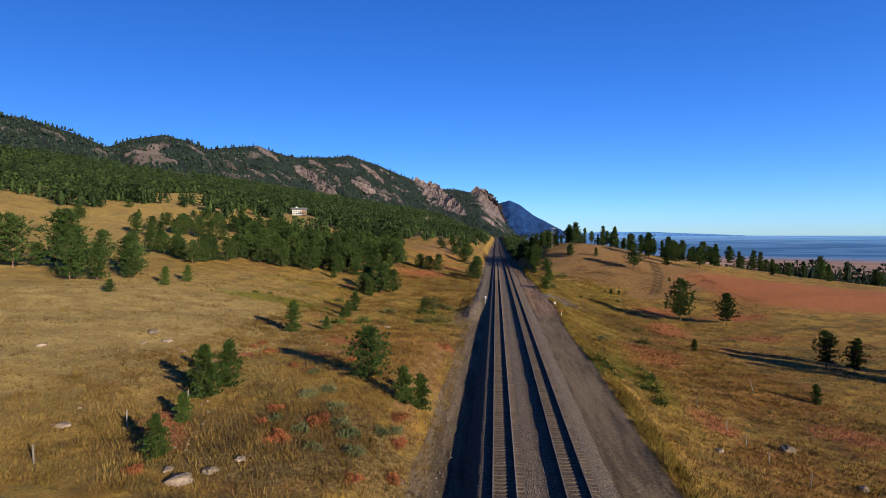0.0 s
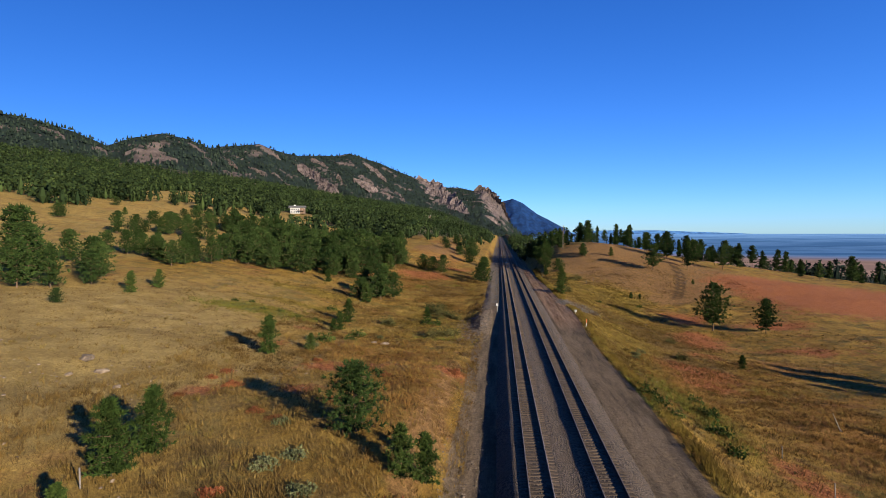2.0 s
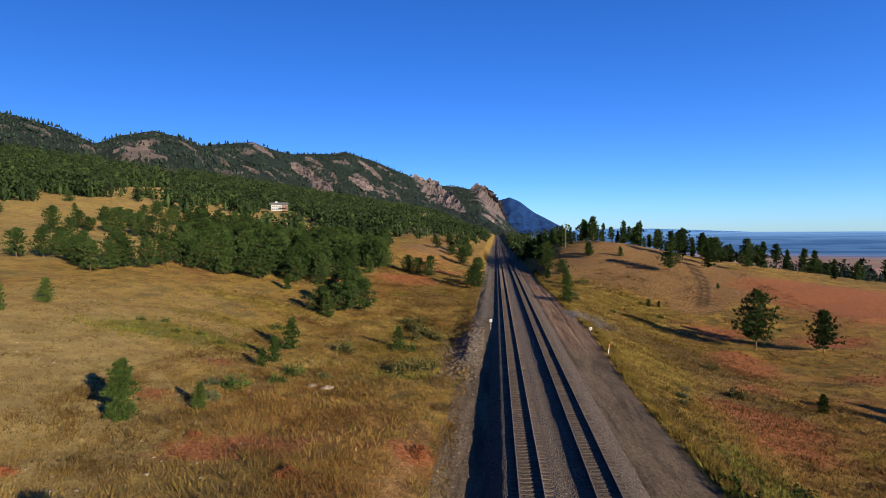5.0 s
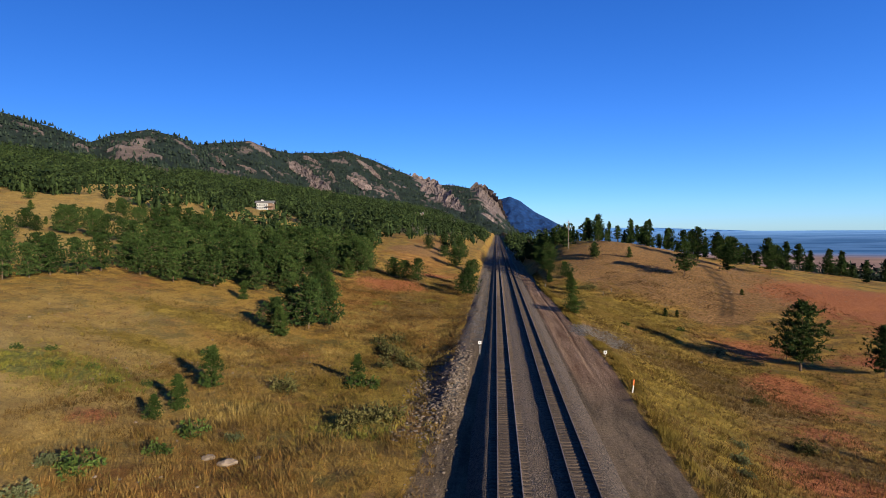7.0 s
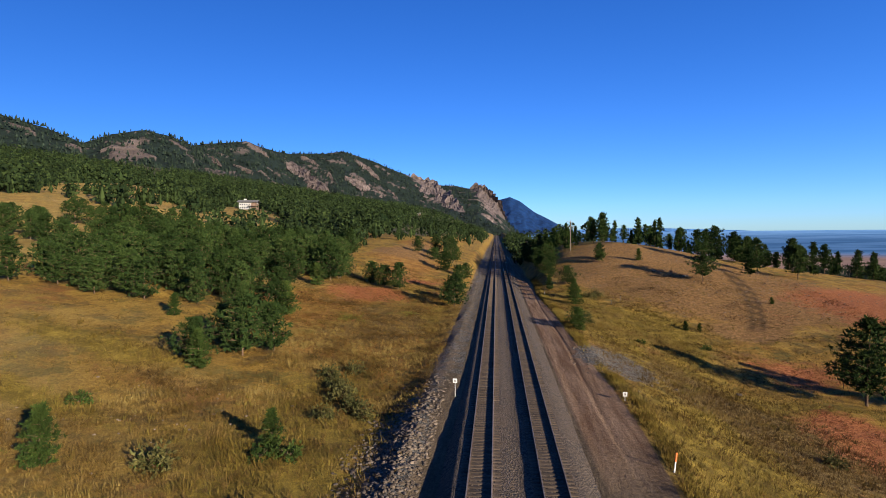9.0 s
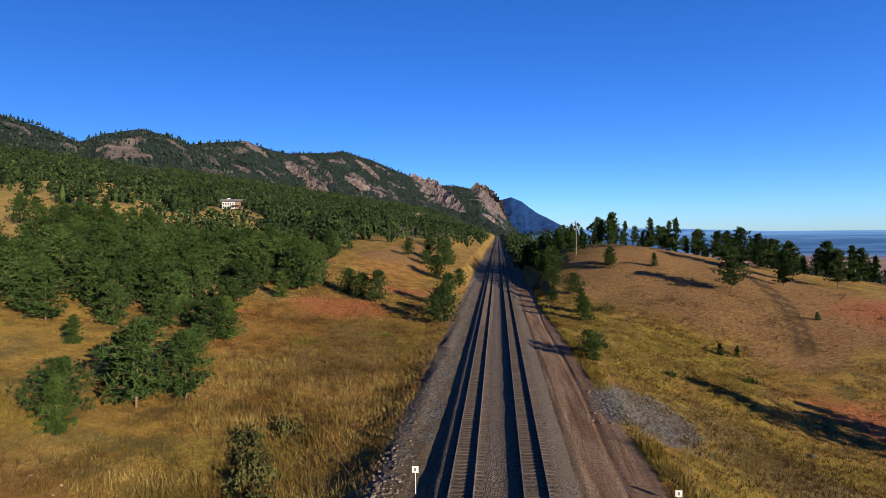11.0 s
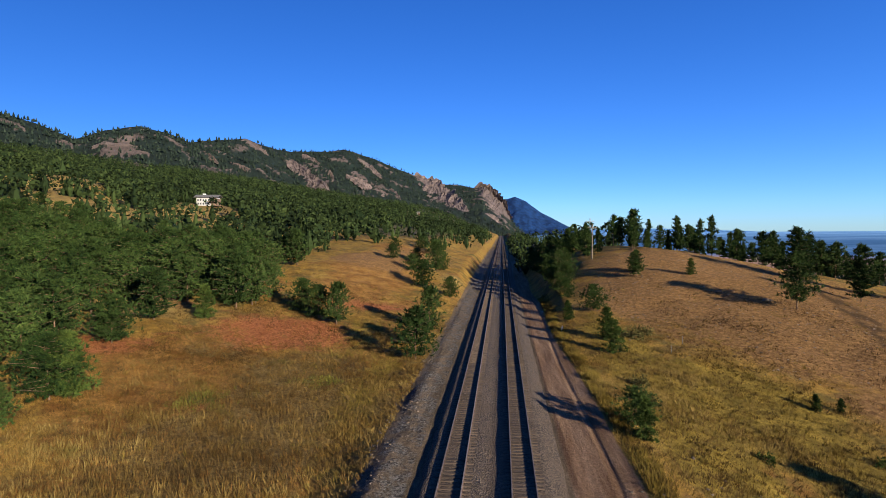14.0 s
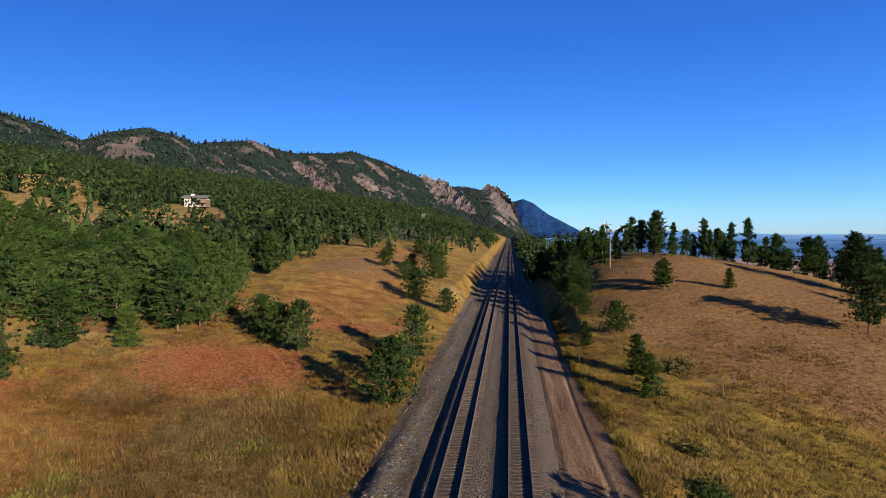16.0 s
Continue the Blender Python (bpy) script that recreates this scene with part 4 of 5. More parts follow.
woods("hillside_wood", "dense dark green pine wood on the rising hillside", 4300, slope_wood, 5, (4.5, 12), M_WOOD, (0.28, 0.42))
def upper_wood(rng):
    a, r = radians(rng.uniform(-32, -1.2)), rng.uniform(480, 1350)
    x, y = r * math.sin(a), 60 + r * math.cos(a)
    return None if x > -24 and y < 660 else (x, y, float(land(x, y)))


woods("upper_wood", "pine wood at the foot of the mountains", 1700, upper_wood, 9, (7, 12), M_WOOD, (0.28, 0.4))
woods("valley_wood", "dark pine woods in the valley below the hill", 1800, valley_wood, 6, (9, 15), M_HAZED_WOOD)
woods("trackside_wood", "pines crowding the far end of the railway", 260, line_wood, 7, (6.2, 10), M_WOOD, (0.28, 0.42))
woods("mountain_wood", "conifers covering the mountain sides", 14000, range_wood, 8, (6, 11.5), M_HAZED_WOOD)


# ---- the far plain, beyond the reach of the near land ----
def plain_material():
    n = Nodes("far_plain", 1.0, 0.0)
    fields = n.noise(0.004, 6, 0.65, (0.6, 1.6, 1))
    # distance haze in the base colour: bluer far off, paler at the horizon
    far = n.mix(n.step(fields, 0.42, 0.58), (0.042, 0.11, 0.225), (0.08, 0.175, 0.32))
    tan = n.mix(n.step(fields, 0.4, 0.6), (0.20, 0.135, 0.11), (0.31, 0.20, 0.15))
    rim_haze = n.mix(n.step(fields, 0.42, 0.58), (0.12, 0.27, 0.47), (0.19, 0.37, 0.60))
    far = n.mix(n.attr("rim_haze"), far, rim_haze)
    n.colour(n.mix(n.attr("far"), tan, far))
    return n.mat


def plain_height(x, y):
    d = np.hypot(x, y - 60)
    return -46.5 + 30 * smooth(1700, 4800, d) + 3 * smooth(1300, 1700, d)


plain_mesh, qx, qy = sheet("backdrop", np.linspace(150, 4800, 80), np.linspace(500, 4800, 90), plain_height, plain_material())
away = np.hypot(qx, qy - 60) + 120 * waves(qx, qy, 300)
# how much haze tint: paling outwards, blue past the near fields
cover(plain_mesh, "rim_haze", smooth(2200, 4700, away))
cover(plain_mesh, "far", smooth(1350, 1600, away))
tagged(new("backdrop", plain_mesh), "plain with fields reaching the horizon, blue haze painted in", "plain", kind="structure")


# ---- grasses, weeds and sage: too many to count ----
def tufts(name, label, material, xy, tall, blades, lean, width, seed):
    rng = np.random.default_rng(seed)
    n = len(xy)
    base = np.stack([xy[:, 0], xy[:, 1], land(xy[:, 0], xy[:, 1]) - 0.03], 1)
    h = rng.uniform(*tall, n) * np.clip(0.85 + 0.5 * waves(xy[:, 0], xy[:, 1], 1.3, 2.0 + seed) + 0.25 * waves(xy[:, 0], xy[:, 1], 4.5, seed), 0.4, 1.6)
    a = rng.uniform(0, 2 * np.pi, (n, blades))
    foot = base[:, None, :] + np.stack([np.cos(a), np.sin(a), 0 * a], 2) * rng.uniform(0, 0.3, (n, blades, 1))
    w = np.stack([-np.sin(a), np.cos(a), 0 * a], 2) * width
    tip = foot + np.stack([np.cos(a) * lean, np.sin(a) * lean, 1 + 0 * a], 2) * (h[:, None] * rng.uniform(0.6, 1.1, (n, blades)))[:, :, None]
    v = np.stack([foot - w, foot + w, tip], 2).reshape(-1, 3)
    f = np.arange(len(v)).reshape(-1, 3)
    me = bpy.data.meshes.new(name)
    me.vertices.add(len(v))
    me.vertices.foreach_set("co", v.ravel())
    me.loops.add(len(v))
    me.loops.foreach_set("vertex_index", f.ravel())
    me.polygons.add(len(f))
    me.polygons.foreach_set("loop_start", np.arange(0, len(v), 3))
    me.materials.append(material)
    me.update(calc_edges=True)
    tagged(new(name, me), label, "grass", kind="stuff")


def scatter(n, box, weight, seed):
    rng = np.random.default_rng(seed)
    x, y = rng.uniform(box[0], box[1], n), rng.uniform(box[2], box[3], n)
    _, edge = road_edges(y)
    off = (x < -4.6 - 0.9 * smooth(100, 130, y)) | (x > edge + 0.3)
    keep = off & (rng.uniform(0, 1, n) < weight(x, y))
    return np.stack([x[keep], y[keep]], 1)


def masks(x, y):
    m = [np.clip(sum(blob(x, y, *b) for b in rows) + 0.25 * waves(x, y, 2.3, k), 0, 1) for k, rows in enumerate((RED, LUSH, BARE))]
    m.append(np.clip(blob(x, y, 17.2, 148.0, 5.0, 8.0, -15) * 1.6 + blob(x, y, -5.6, 116, 2.4, 13), 0, 1))
    return m


def straw_at(x, y):
    red, lush, bare, grit = masks(x, y)
    return (0.55 + 0.45 * waves(x, y, 1.6, 3)) * (1 - 0.75 * bare) * (1 - red) * (1 - 0.6 * lush) * (1 - grit)


def olive_at(x, y):
    red, lush, bare, grit = masks(x, y)
    return lush * (0.6 + 0.4 * waves(x, y, 2.0, 9)) * (1 - red) * (1 - grit)


def red_at(x, y):
    red, lush, bare, grit = masks(x, y)
    return 0.8 * smooth(0.45, 1.0, red + 0.35 * waves(x, y, 0.9, 3.0)) * (1 - grit)


def fringe_at(x, y):
    _, edge = road_edges(y)
    return np.exp(-((x - edge - 1.2) / 0.8) ** 2) * np.clip(0.75 + 0.6 * waves(x, y, 3.5, 2.0), 0, 1) * (1 - masks(x, y)[3])


FIELD = (-62, 78, 26, 235)
NEAR_LEFT, NEAR_RIGHT = (-38, -4, 26, 215), (12, 44, 26, 215)
tufts("straw_grass", "dry straw-coloured grass tufts over the meadow", M_STRAW, np.concatenate([scatter(75000, NEAR_LEFT, straw_at, 11), scatter(55000, NEAR_RIGHT, straw_at, 12)]), (0.16, 0.5), 7, 0.8, 0.024, 1)
tufts("meadow_grass", "low straw-coloured grass across the wide meadow", M_STRAW, scatter(110000, (-80, 78, 26, 235), straw_at, 1), (0.16, 0.38), 3, 0.9, 0.05, 2)
tufts("amber_grass", "orange-amber dry grass in wide patches", M_AMBER, scatter(90000, (-45, 45, 26, 215), lambda x, y: np.clip(sum(blob(x, y, *b) for b in AMBER), 0, 1) * (0.7 + 0.3 * waves(x, y, 1.4, 2.0)), 15), (0.2, 0.6), 8, 0.7, 0.024, 15)
tufts("weed_stalks", "dense standing grey-brown weed stalks", M_WEED, scatter(80000, (-30, 46, 26, 200), lambda x, y: np.clip(sum(blob(x, y, *b) for b in UMBER), 0, 1) * (0.75 + 0.25 * waves(x, y, 1.1, 4.0)), 16), (0.22, 0.65), 7, 0.6, 0.022, 16)
tufts("olive_grass", "tall yellow-olive grass in the damp hollows", M_OLIVE, scatter(120000, FIELD, olive_at, 2), (0.3, 0.75), 8, 0.65, 0.024, 2)
tufts("red_grass", "rust-red autumn plants in patches", M_RUST, scatter(75000, FIELD, red_at, 3), (0.2, 0.5), 7, 0.6, 0.026, 3)
tufts("verge_grass", "tall golden grass along the gravel road's edge", M_OLIVE, scatter(60000, (11, 18, 26, 250), fringe_at, 4), (0.3, 0.8), 7, 0.5, 0.024, 4)
tufts("dry_weeds", "grey-brown weed stalks among the grass", M_WEED, scatter(70000, (-45, 60, 26, 225), lambda x, y: 0.3 + 0.7 * waves(x, y, 5.0, 12.0), 5), (0.2, 0.55), 5, 0.6, 0.022, 5)

tufts("green_weeds", "green leafy weeds in low dense patches", M_LEAF, np.concatenate([scatter(60000, (-58, -5, 94, 180), lambda x, y: np.clip(1.5 * sum(blob(x, y, *b) for b in WEEDY), 0, 1) * (0.7 + 0.5 * waves(x, y, 1.2, 7.0)), 21), scatter(9000, (11, 24, 60, 96), lambda x, y: np.clip(1.5 * sum(blob(x, y, *b) for b in WEEDY), 0, 1), 22)]), (0.2, 0.45), 6, 0.9, 0.045, 21)

TALL = [(-27, 149, 4), (-29, 156, 4), (-17, 146, 4), (-8, 147, 3), (-22, 141, 4), (-26, 163, 3), (-10, 165, 3), (-9, 178, 3), (22, 176, 4), (29, 172, 4), (25, 188, 4), (-22.3, 101.0, 3.2), (-21.4, 102.4, 3.2), (-21.0, 128.0, 3.2), (-32.8, 122.6, 3.2), (-24, 102, 2.5), (-12.5, 142, 3.5), (-11, 152, 3), (-20, 150, 4), (-9.5, 128, 2.5), (19, 181, 4), (16.5, 130, 3)]
tufts("golden_grass", "clumps of tall pale golden grass", M_GOLD, scatter(110000, (-34, 34, 96, 195), lambda x, y: np.clip(sum(blob(x, y, a, b, r, r * 0.7) for a, b, r in TALL), 0, 1) * (0.6 + 0.4 * waves(x, y, 1.2, 5)), 6), (0.35, 0.75), 7, 0.6, 0.026, 6)

# ---- stones ----
def stone_data(seed):
    rng = np.random.default_rng(seed)
    bm = bmesh.new()
    bmesh.ops.create_icosphere(bm, subdivisions=1, radius=1.0)
    v = np.array([p.co[:] for p in bm.verts])
    f = [[q.index for q in p.verts] for p in bm.faces]
    bm.free()
    v = v * rng.uniform(0.7, 1.25, (len(v), 1)) * np.array([1.0, 0.8, 0.55])
    return v, np.array(f)


STONES = [stone_data(s) for s in range(5)]


def stones(name, label, xy, size, material, seed):
    rng = np.random.default_rng(seed)
    z = land(xy[:, 0], xy[:, 1])
    vs, fs, o = [], [], 0
    for (x, y), h in zip(xy, z):
        v, f = STONES[rng.integers(5)]
        s, a = rng.uniform(*size) * rng.uniform(0.6, 1.3), rng.uniform(0, 6.28)
        c, k = math.cos(a), math.sin(a)
        vs.append(np.stack([x + s * (v[:, 0] * c - v[:, 1] * k), y + s * (v[:, 0] * k + v[:, 1] * c), h + s * (v[:, 2] + 0.2)], 1))
        fs.append(f + o)
        o += len(v)
    tagged(new(name, mesh_of(name, np.concatenate(vs), np.concatenate(fs), material)), label, "stones", kind="stuff")


def pick(n, box, weight, seed):
    rng = np.random.default_rng(seed)
    x, y = rng.uniform(box[0], box[1], n), rng.uniform(box[2], box[3], n)
    keep = rng.uniform(0, 1, n) < weight(x, y)
    return np.stack([x[keep], y[keep]], 1)


stones("rubble", "grey angular rubble tipped beside the railway", pick(5200, (-10, -3.3, 98, 134), lambda x, y: blob(x, y, -6.0, 116, 2.6, 12), 1), (0.07, 0.2), M_STONE, 1)
stones("ditch_stones", "loose stones along the edge of the ballast", pick(3300, (-6.3, -3.2, 26, 230), lambda x, y: 0.8 + 0 * x, 2), (0.04, 0.12), M_STONE, 2)
stones("hill_stones", "scattered stones on the bare hillside", pick(3000, (18, 90, 190, 265), lambda x, y: masks(x, y)[2] * 0.9, 3), (0.05, 0.2), M_HILLSTONE, 3)
stones("meadow_stones", "pale stones scattered through the short grass", pick(2600, (-80, -18, 30, 130), lambda x, y: 0.4 * smooth(-0.2, 0.5, waves(x, y, 9, 4.0)) + blob(x, y, -37, 112, 7, 4) + 0.8 * blob(x, y, -40, 61, 6, 4), 4), (0.05, 0.18), M_HILLSTONE, 4)
stones("slate_heap", "grey broken stone spread beside the road", pick(1800, (11, 28, 134, 164), lambda x, y: blob(x, y, 17.2, 148.0, 5.0, 8.0, -15), 5), (0.06, 0.2), M_STONE, 5)

BOULDERS = [(-17.7, 28.2, 0.75), (-16.6, 29.6, 0.5), (-15.6, 31.2, 0.45), (-19.1, 29.3, 0.35), (-30.1, 34.3, 0.55), (-40.3, 62, 0.7), (-43.6, 64.2, 0.8), (-42, 60, 0.4), (-36, 58.4, 0.45), (-18.9, 91.8, 0.7), (-17.2, 93, 0.35), (-20.6, 92.4, 0.45), (20.8, 51.4, 0.5), (28.5, 54.6, 0.75), (30.5, 47, 0.5), (-44, 40, 0.5), (-48, 52, 0.5), (52, 224, 0.9), (45, 228, 0.7), (34, 150, 0.5), (-50, 203, 0.8)]


def boulder(x, y, s, seed):
    rng = np.random.default_rng(seed)
    bm = bmesh.new()
    bmesh.ops.create_icosphere(bm, subdivisions=3, radius=1.0)
    for p in bm.verts:
        d = 1 + 0.35 * noise.noise(p.co * 1.3 + Vector((seed * 7.1, 0, 0))) + 0.15 * noise.noise(p.co * 3.5)
        q = p.co * d
        p.co = Vector((round(q.x * 3) / 3 * 0.5 + q.x * 0.5, q.y * 0.75, max(q.z * 0.42, -0.25))) * s
    me = bpy.data.meshes.new("boulder")
    bm.to_mesh(me)
    bm.free()
    me.materials.append(M_ROCK)
    ob = tagged(new("boulder", me), "pale weathered sandstone boulder half sunk in the grass", "boulder", "boulders in the meadow")
    ob.matrix_basis = pose(x, y, float(land(x, y)) + 0.12 * s, rng.uniform(-10, 10), rng.uniform(-10, 10), rng.uniform(0, 360))


for k, (x, y, s) in enumerate(BOULDERS):
    boulder(x, y, s, k)


# ---- shrubs ----
def shrub_data(r, h, seed, count, size):
    """A low dome of leaf sprays on short stems."""
    rng = np.random.default_rng(seed)
    v, f = [], []
    for _ in range(count):
        d = rng.normal(0, 1, 3)
        d /= np.linalg.norm(d)
        d[2] = abs(d[2])
        c = d * np.array([r, r, h]) * rng.uniform(0.45, 1.0) * (1 + 0.25 * math.sin(3 * math.atan2(d[1], d[0]) + seed))
        for _ in range(4):
            t = d * 0.7 + rng.normal(0, 0.6, 3)
            t /= np.linalg.norm(t)
            w = np.cross(t, rng.normal(0, 1, 3))
            w *= 0.3 * size / np.linalg.norm(w)
            o = len(v)
            v.extend([tuple(c - w), tuple(c + w), tuple(c + t * size)])
            f.append((o, o + 1, o + 2))
    return v, f


def stems_data(r, h, seed):
    rng = np.random.default_rng(seed)
    v, f = [], []
    for _ in range(9):
        a = rng.uniform(0, 6.28)
        q = np.array([math.cos(a) * r * 0.6, math.sin(a) * r * 0.6, h * 0.7])
        o = len(v)
        for b in range(3):
            v.append((0.03 * math.cos(b * 2.1), 0.03 * math.sin(b * 2.1), 0))
        v.append(tuple(q))
        f.extend([(o, o + 1, o + 3), (o + 1, o + 2, o + 3), (o + 2, o, o + 3)])
    return v, f


def shrub(name, label, group, leaves, r, h, seed, count, size):
    ob = tagged(new(name), label, "shrub", group)
    part("stems", mesh_of("stems", *stems_data(r, h, seed), M_BARK), ob, "thin brown stems")
    part("foliage", mesh_of("foliage", *shrub_data(r, h, seed, count, size), leaves), ob)
    return ob


SAGE = shrub("sagebrush", "low grey-green sagebrush in the dry grass", "sagebrush clumps", M_SAGE, 0.7, 0.45, 3, 260, 0.12)
GREEN = shrub("green_shrub", "leafy green shrub growing at the grass edge", "green shrubs", M_SHRUB, 0.9, 0.8, 4, 110, 0.22)
WITHERED = shrub("withered_shrub", "dark olive-brown thicket shrub in the grass", "thicket shrubs", M_THICKET, 1.2, 1.2, 5, 170, 0.24)
RED_BUSH = shrub("red_shrub", "small rust-red autumn shrub in the grass", "red shrubs", M_CORAL, 0.8, 0.36, 6, 260, 0.12)
RED_AT = [(-29.9, 57.9, 0.8), (-21.2, 54.3, 0.9), (-16.3, 58.8, 1.0), (-13.5, 39.2, 1.1), (-15.0, 35.3, 1.2), (-17.7, 39.0, 0.8), (-8.7, 31.3, 0.9), (-6.8, 34.0, 1.0), (-7.4, 39.2, 1.1), (-27.5, 62.8, 1.2), (-21.0, 28.9, 0.8), (-18.0, 42.0, 0.9), (-15.5, 36.5, 1.0), (-13.5, 40.2, 1.1), (-8.1, 43.3, 1.2), (-30.3, 64.1, 0.8), (-18.8, 52.7, 0.9), (-30.2, 66.7, 1.0), (-14.2, 69.7, 1.1), (-7.3, 76.6, 1.2), (-23.3, 74.8, 0.8)]
SAGE_AT = [(-10.6, 37.9, 1.3), (-11.8, 39.6, 1.2), (-8.6, 39.5, 1.1), (-14.2, 37.6, 1.1), (-13, 42.5, 1.2), (-16.4, 45.4, 1.3), (-15, 47, 1.2), (-9.5, 34.8, 1.1), (-12.2, 34.2, 1.0), (-17, 39.4, 1.0), (-7.8, 41, 1.0), (-27, 84, 1.4), (-20.6, 96, 1.1), (-29, 88, 1.2), (-18, 52, 1.0), (20, 103, 1.3), (22, 108, 1.2), (19, 100, 1.1)]
GREEN_AT = [(-43.9, 105.7, 0.7), (-41.4, 107.2, 0.7), (-50.3, 107.9, 0.7), (-47.8, 109.4, 0.7), (-37.1, 104.6, 0.7), (-34.6, 106.1, 0.7), (-24.1, 96.3, 1.3), (13.9, 73, 1.0), (14.3, 70.5, 1.1), (14.0, 75.5, 0.9), (14.8, 67.5, 0.9), (19.5, 69, 1.3), (20.5, 74, 1.2), (19, 64, 1.1), (-13.8, 113.5, 1.3), (-15.8, 113, 1.1), (-22.6, 110.6, 1.0), (62, 86, 2.2), (65, 84, 2.0), (21, 80, 1.0), (-26.5, 87.5, 1.4), (-24.2, 92, 1.0), (38, 172, 1.0), (26, 168, 0.9), (-36, 120, 1.2)]
WITHERED_AT = [(-14.1, 122.7, 1.00), (-12.3, 125.9, 1.15), (-14.4, 129.2, 1.30), (-10.6, 124.0, 1.00), (-12.2, 102.5, 1.15), (-10.8, 103.4, 1.30), (-9.5, 104.5, 1.00), (-13.0, 101.4, 1.15), (-22.1, 110.1, 1.30), (-16.2, 133, 1.3), (-14.4, 130.5, 1.2), (-17.8, 136, 1.2), (-15.6, 139, 1.2), (30, 112, 1.0), (24, 205, 1.4), (26, 207, 1.2), (33, 128, 0.9), (19.5, 183, 1.0), (18.4, 176, 1.0)]
for first, rows in ((RED_BUSH, RED_AT), (SAGE, SAGE_AT), (GREEN, GREEN_AT), (WITHERED, WITHERED_AT)):
    for k, (x, y, s) in enumerate(rows):
        ob = first if k == 0 else copy_thing(first, Matrix())
        ob.matrix_basis = pose(x, y, float(land(x, y)) - 0.03, 0, 0, k * 77) @ Matrix.Scale(s, 4)


# ---- posts, signs, poles ----
def rod(r0, r1, h, n=8):
    v = [(r * math.cos(2 * math.pi * k / n), r * math.sin(2 * math.pi * k / n), z) for r, z in ((r0, 0), (r1, h)) for k in range(n)]
    f = [(k, (k + 1) % n, n + (k + 1) % n, n + k) for k in range(n)] + [tuple(range(n, 2 * n))]
    return v, f


def slab(sx, sy, sz, z0=0.0):
    v, f = box_data(sx, sy, sz, min(sx, sy, sz) * 0.15)
    return [(a, b, c + z0) for a, b, c in v], f


def fence_post(x, y, lean):
    ob = tagged(new("fence_post", mesh_of("fence_post", *rod(0.055, 0.045, 1.35, 6), M_STEEL)), "dark thin post of an old field fence", "fence post", "old fence posts")
    ob.matrix_basis = pose(x, y, float(land(x, y)) - 0.15, lean, lean * 0.6, 0)


for k, (x, y) in enumerate([(-26.0, 35.2), (-24.9, 41.0), (-27.2, 28.8), (24.6, 59.2), (24.4, 54.2), (24.6, 50.4), (26.0, 46.5), (24.0, 66), (27.4, 198), (-40, 206), (-37.5, 207), (30.5, 203)]):
    fence_post(x, y, (-4, 3, 6, -2)[k % 4])


def sign_post(x, y, high, board):
    ob = tagged(new("track_sign"), "small white square sign on a thin post beside the railway", "sign", "trackside signs")
    ob.location = (x, y, float(land(x, y)) - 0.1)
    part("post", mesh_of("post", *rod(0.035, 0.03, high + 0.1, 6), M_WHITE), ob)
    plate = part("plate", mesh_of("plate", *slab(board, 0.02, board), M_WHITE), ob, "white square plate")
    plate.location = (0, -0.045, high - board * 0.5)
    mark = part("mark", mesh_of("mark", *slab(board * 0.3, 0.008, board * 0.45), M_STEEL), plate, "dark unreadable mark")
    mark.location = (0, -0.016, board * 0.27)


sign_post(-2.35, 127.0, 1.7, 0.42)
sign_post(13.9, 127.6, 0.75, 0.42)


def marker(x, y, h, top):
    ob = tagged(new("marker_post"), "slim white cable marker post with an orange top", "marker post", "marker posts")
    ob.matrix_basis = pose(x, y, float(land(x, y)) - 0.1, 3, 5, 20)
    part("shaft", mesh_of("shaft", *slab(0.1, 0.05, h * 0.6), M_WHITE), ob)
    part("cap", mesh_of("cap", *slab(0.11, 0.06, h * 0.42, h * 0.6 - 0.01), top), ob, "bright coloured cap")


marker(13.6, 112.4, 1.45, M_ORANGE)
marker(13.4, 208, 1.2, M_WHITE)


def utility_pole(x, y, h, arm=True):
    ob = tagged(new("utility_pole"), "weathered wooden utility pole among the pines", "utility pole", "utility poles")
    ob.location = (x, y, float(land(x, y)) - 0.5)
    part("pole", mesh_of("pole", *rod(0.17, 0.11, h + 0.5, 10), M_POLE), ob)
    if arm:
        a = part("crossarm", mesh_of("crossarm", *slab(2.4, 0.12, 0.14), M_POLE), ob)
        a.location = (0, -0.14, h - 0.4)
        for k in (-1.0, 0.0, 1.0):
            part("insulator", mesh_of("insulator", *rod(0.06, 0.04, 0.18, 6), M_WHITE), a).location = (k, 0, 0.14)


for x, y, h in ((29.5, 281, 9.5), (96, 138, 7.5), (27, 262, 9), (-88, 640, 11), (60, 300, 9)):
    utility_pole(x, y, h)

log = tagged(new("dead_log"), "bleached dead tree trunk leaning in the grass", "log")
log.matrix_basis = pose(35.0, 76.0, float(land(35.0, 76.0)), -58, 18, 0)
part("stem", mesh_of("stem", *rod(0.075, 0.03, 2.6, 7), M_DEAD), log)
part("root_plate", mesh_of("root_plate", *rod(0.2, 0.09, 0.25, 7), M_BARK), log, "dark upturned root")


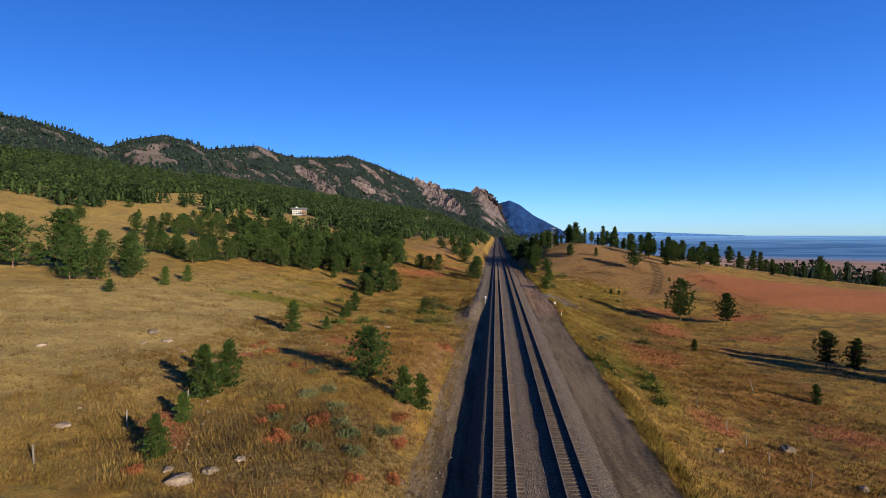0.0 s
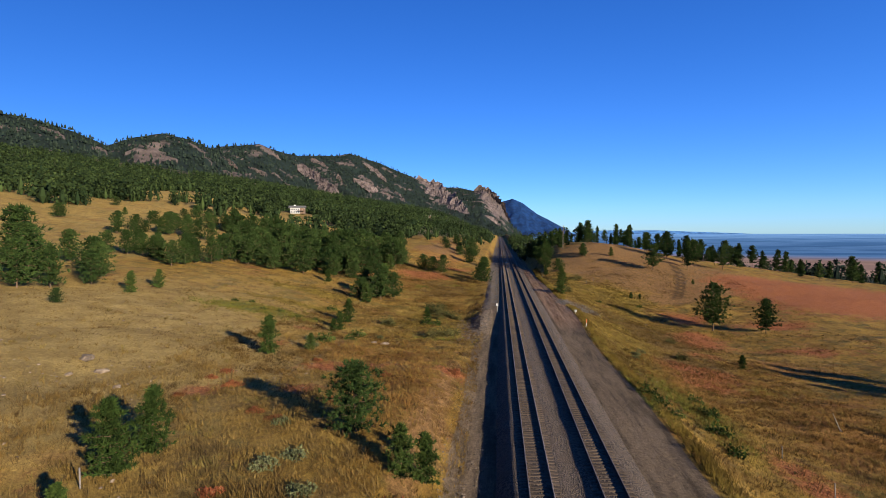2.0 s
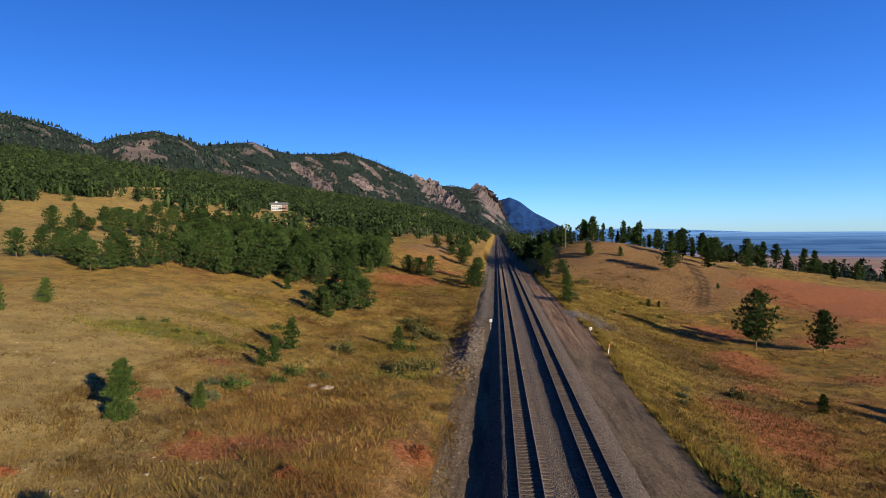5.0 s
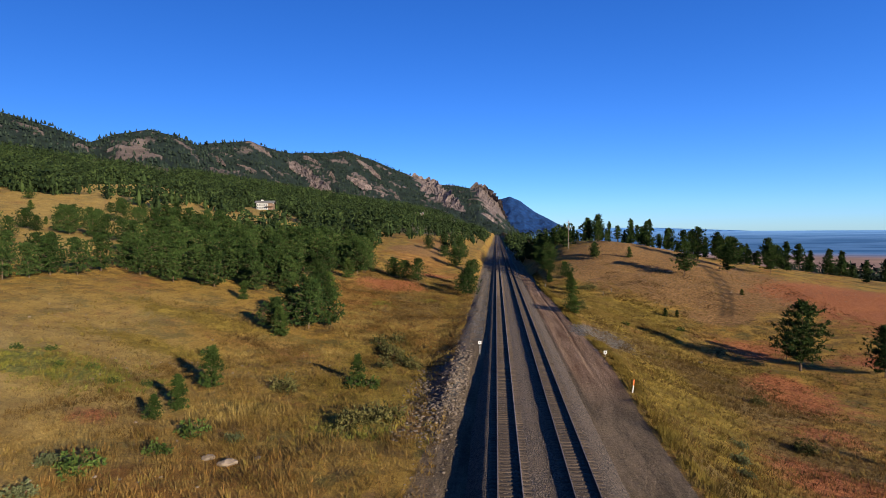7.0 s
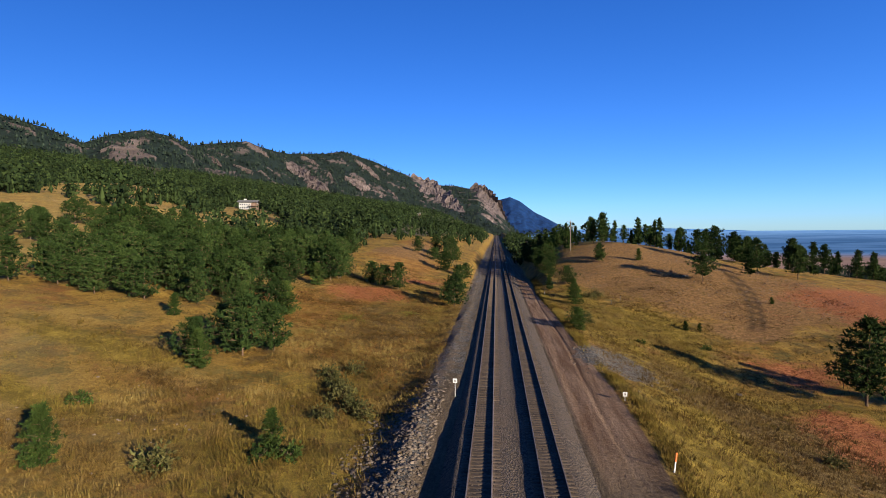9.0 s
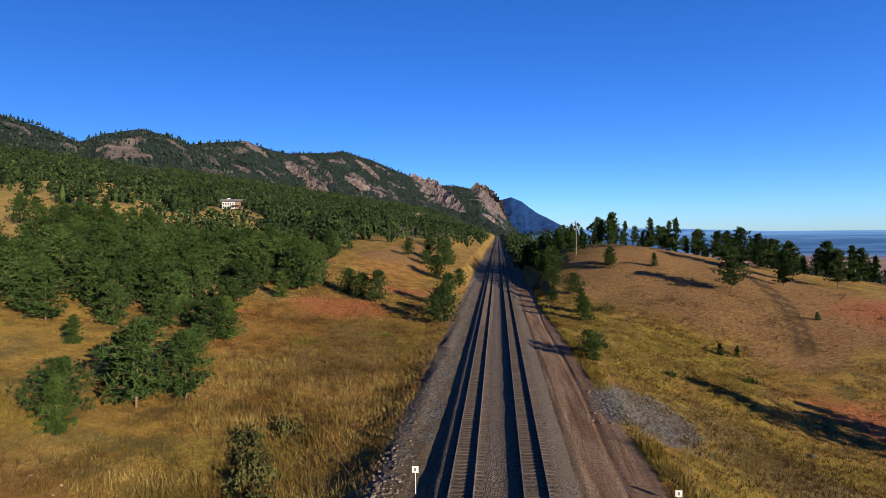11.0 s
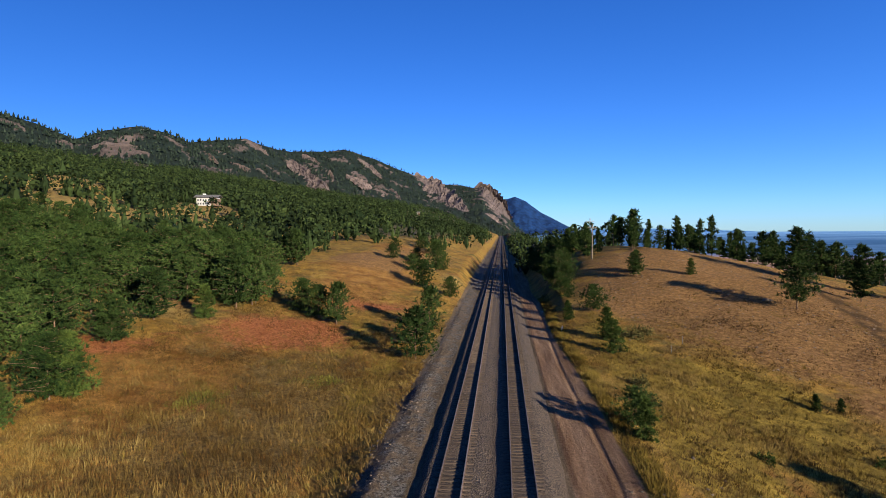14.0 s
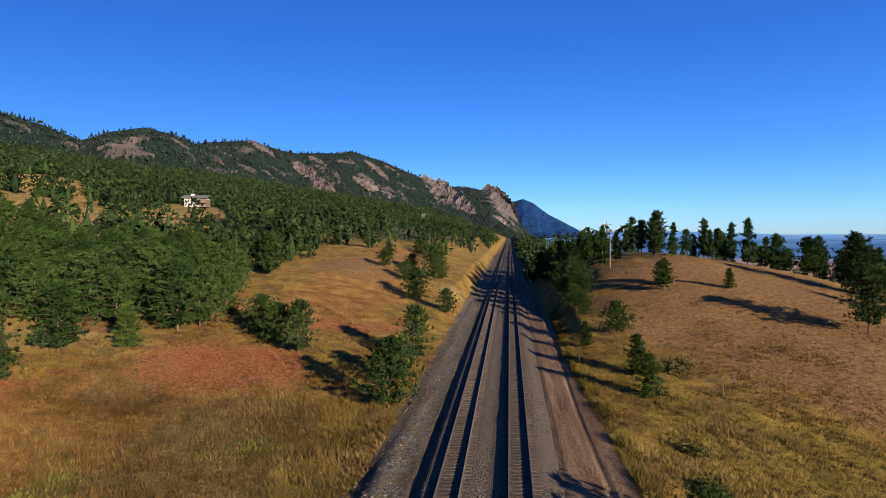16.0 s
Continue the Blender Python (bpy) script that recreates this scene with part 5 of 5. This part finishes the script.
# ---- the house among the trees ----
def house(x, y, turn, w, d, h, label, chimney=True):
    ob = tagged(new("house"), label, "house", "houses on the hillside")
    ob.matrix_basis = pose(x, y, float(land(x, y)) - 0.3, 0, 0, turn)
    part("lower_wall", mesh_of("lower_wall", *slab(w, d, h * 0.5), M_WHITE), ob, "white lower storey")
    part("upper_wall", mesh_of("upper_wall", *slab(w + 0.06, d + 0.06, h * 0.5, h * 0.5), M_WHITE), ob)
    end = part("timber_end", mesh_of("timber_end", *slab(w * 0.3, d + 0.5, h * 0.98), M_SIDING), ob, "brown timber wing")
    end.location.x = w * 0.36
    e, p = 1.0, 1.3
    a, b = w / 2 + e, d / 2 + e
    v = [(-a, -b, h), (a, -b, h), (a, b, h), (-a, b, h), (-a, 0, h + p), (a, 0, h + p)]
    v += [(q[0], q[1], q[2] + 0.22) for q in v]
    f = [(6, 7, 11, 10), (8, 9, 10, 11), (1, 0, 4, 5), (3, 2, 5, 4), (0, 1, 7, 6), (2, 3, 9, 8), (0, 6, 10, 4), (4, 10, 9, 3), (1, 5, 11, 7), (5, 2, 8, 11)]
    roof = part("roof", mesh_of("roof", v, f, M_ROOF), ob, "low grey shingled gable roof")
    if chimney:
        c = part("chimney", mesh_of("chimney", *slab(1.3, 1.0, 1.5), M_WHITE), roof, "white chimney")
        c.location = (-w * 0.2, 0, h + 0.6)
    for k in range(5):
        wx = -w * 0.42 + k * w * 0.13
        for z in (0.55, 0.12):
            win = part("window", mesh_of("window", *slab(w * 0.08, 0.1, h * 0.28), M_WHITE), ob)
            win.location = (wx, -d / 2 - 0.06, h * z)
            part("pane", mesh_of("pane", *slab(w * 0.066, 0.04, h * 0.23), M_PANE), win).location = (0, -0.06, h * 0.025)
    deck = part("deck", mesh_of("deck", *slab(w * 0.5, 2.2, 0.25), M_SIDING), ob, "timber deck")
    deck.location = (w * 0.3, -d / 2 - 1.2, h * 0.45)


house(-139.5, 371.0, 14, 9.4, 6.5, 4.0, "white and brown hillside house with a low grey roof")
house(-112.0, 850.0, 5, 8.0, 6.0, 4.0, "distant white house half hidden by pines", False)
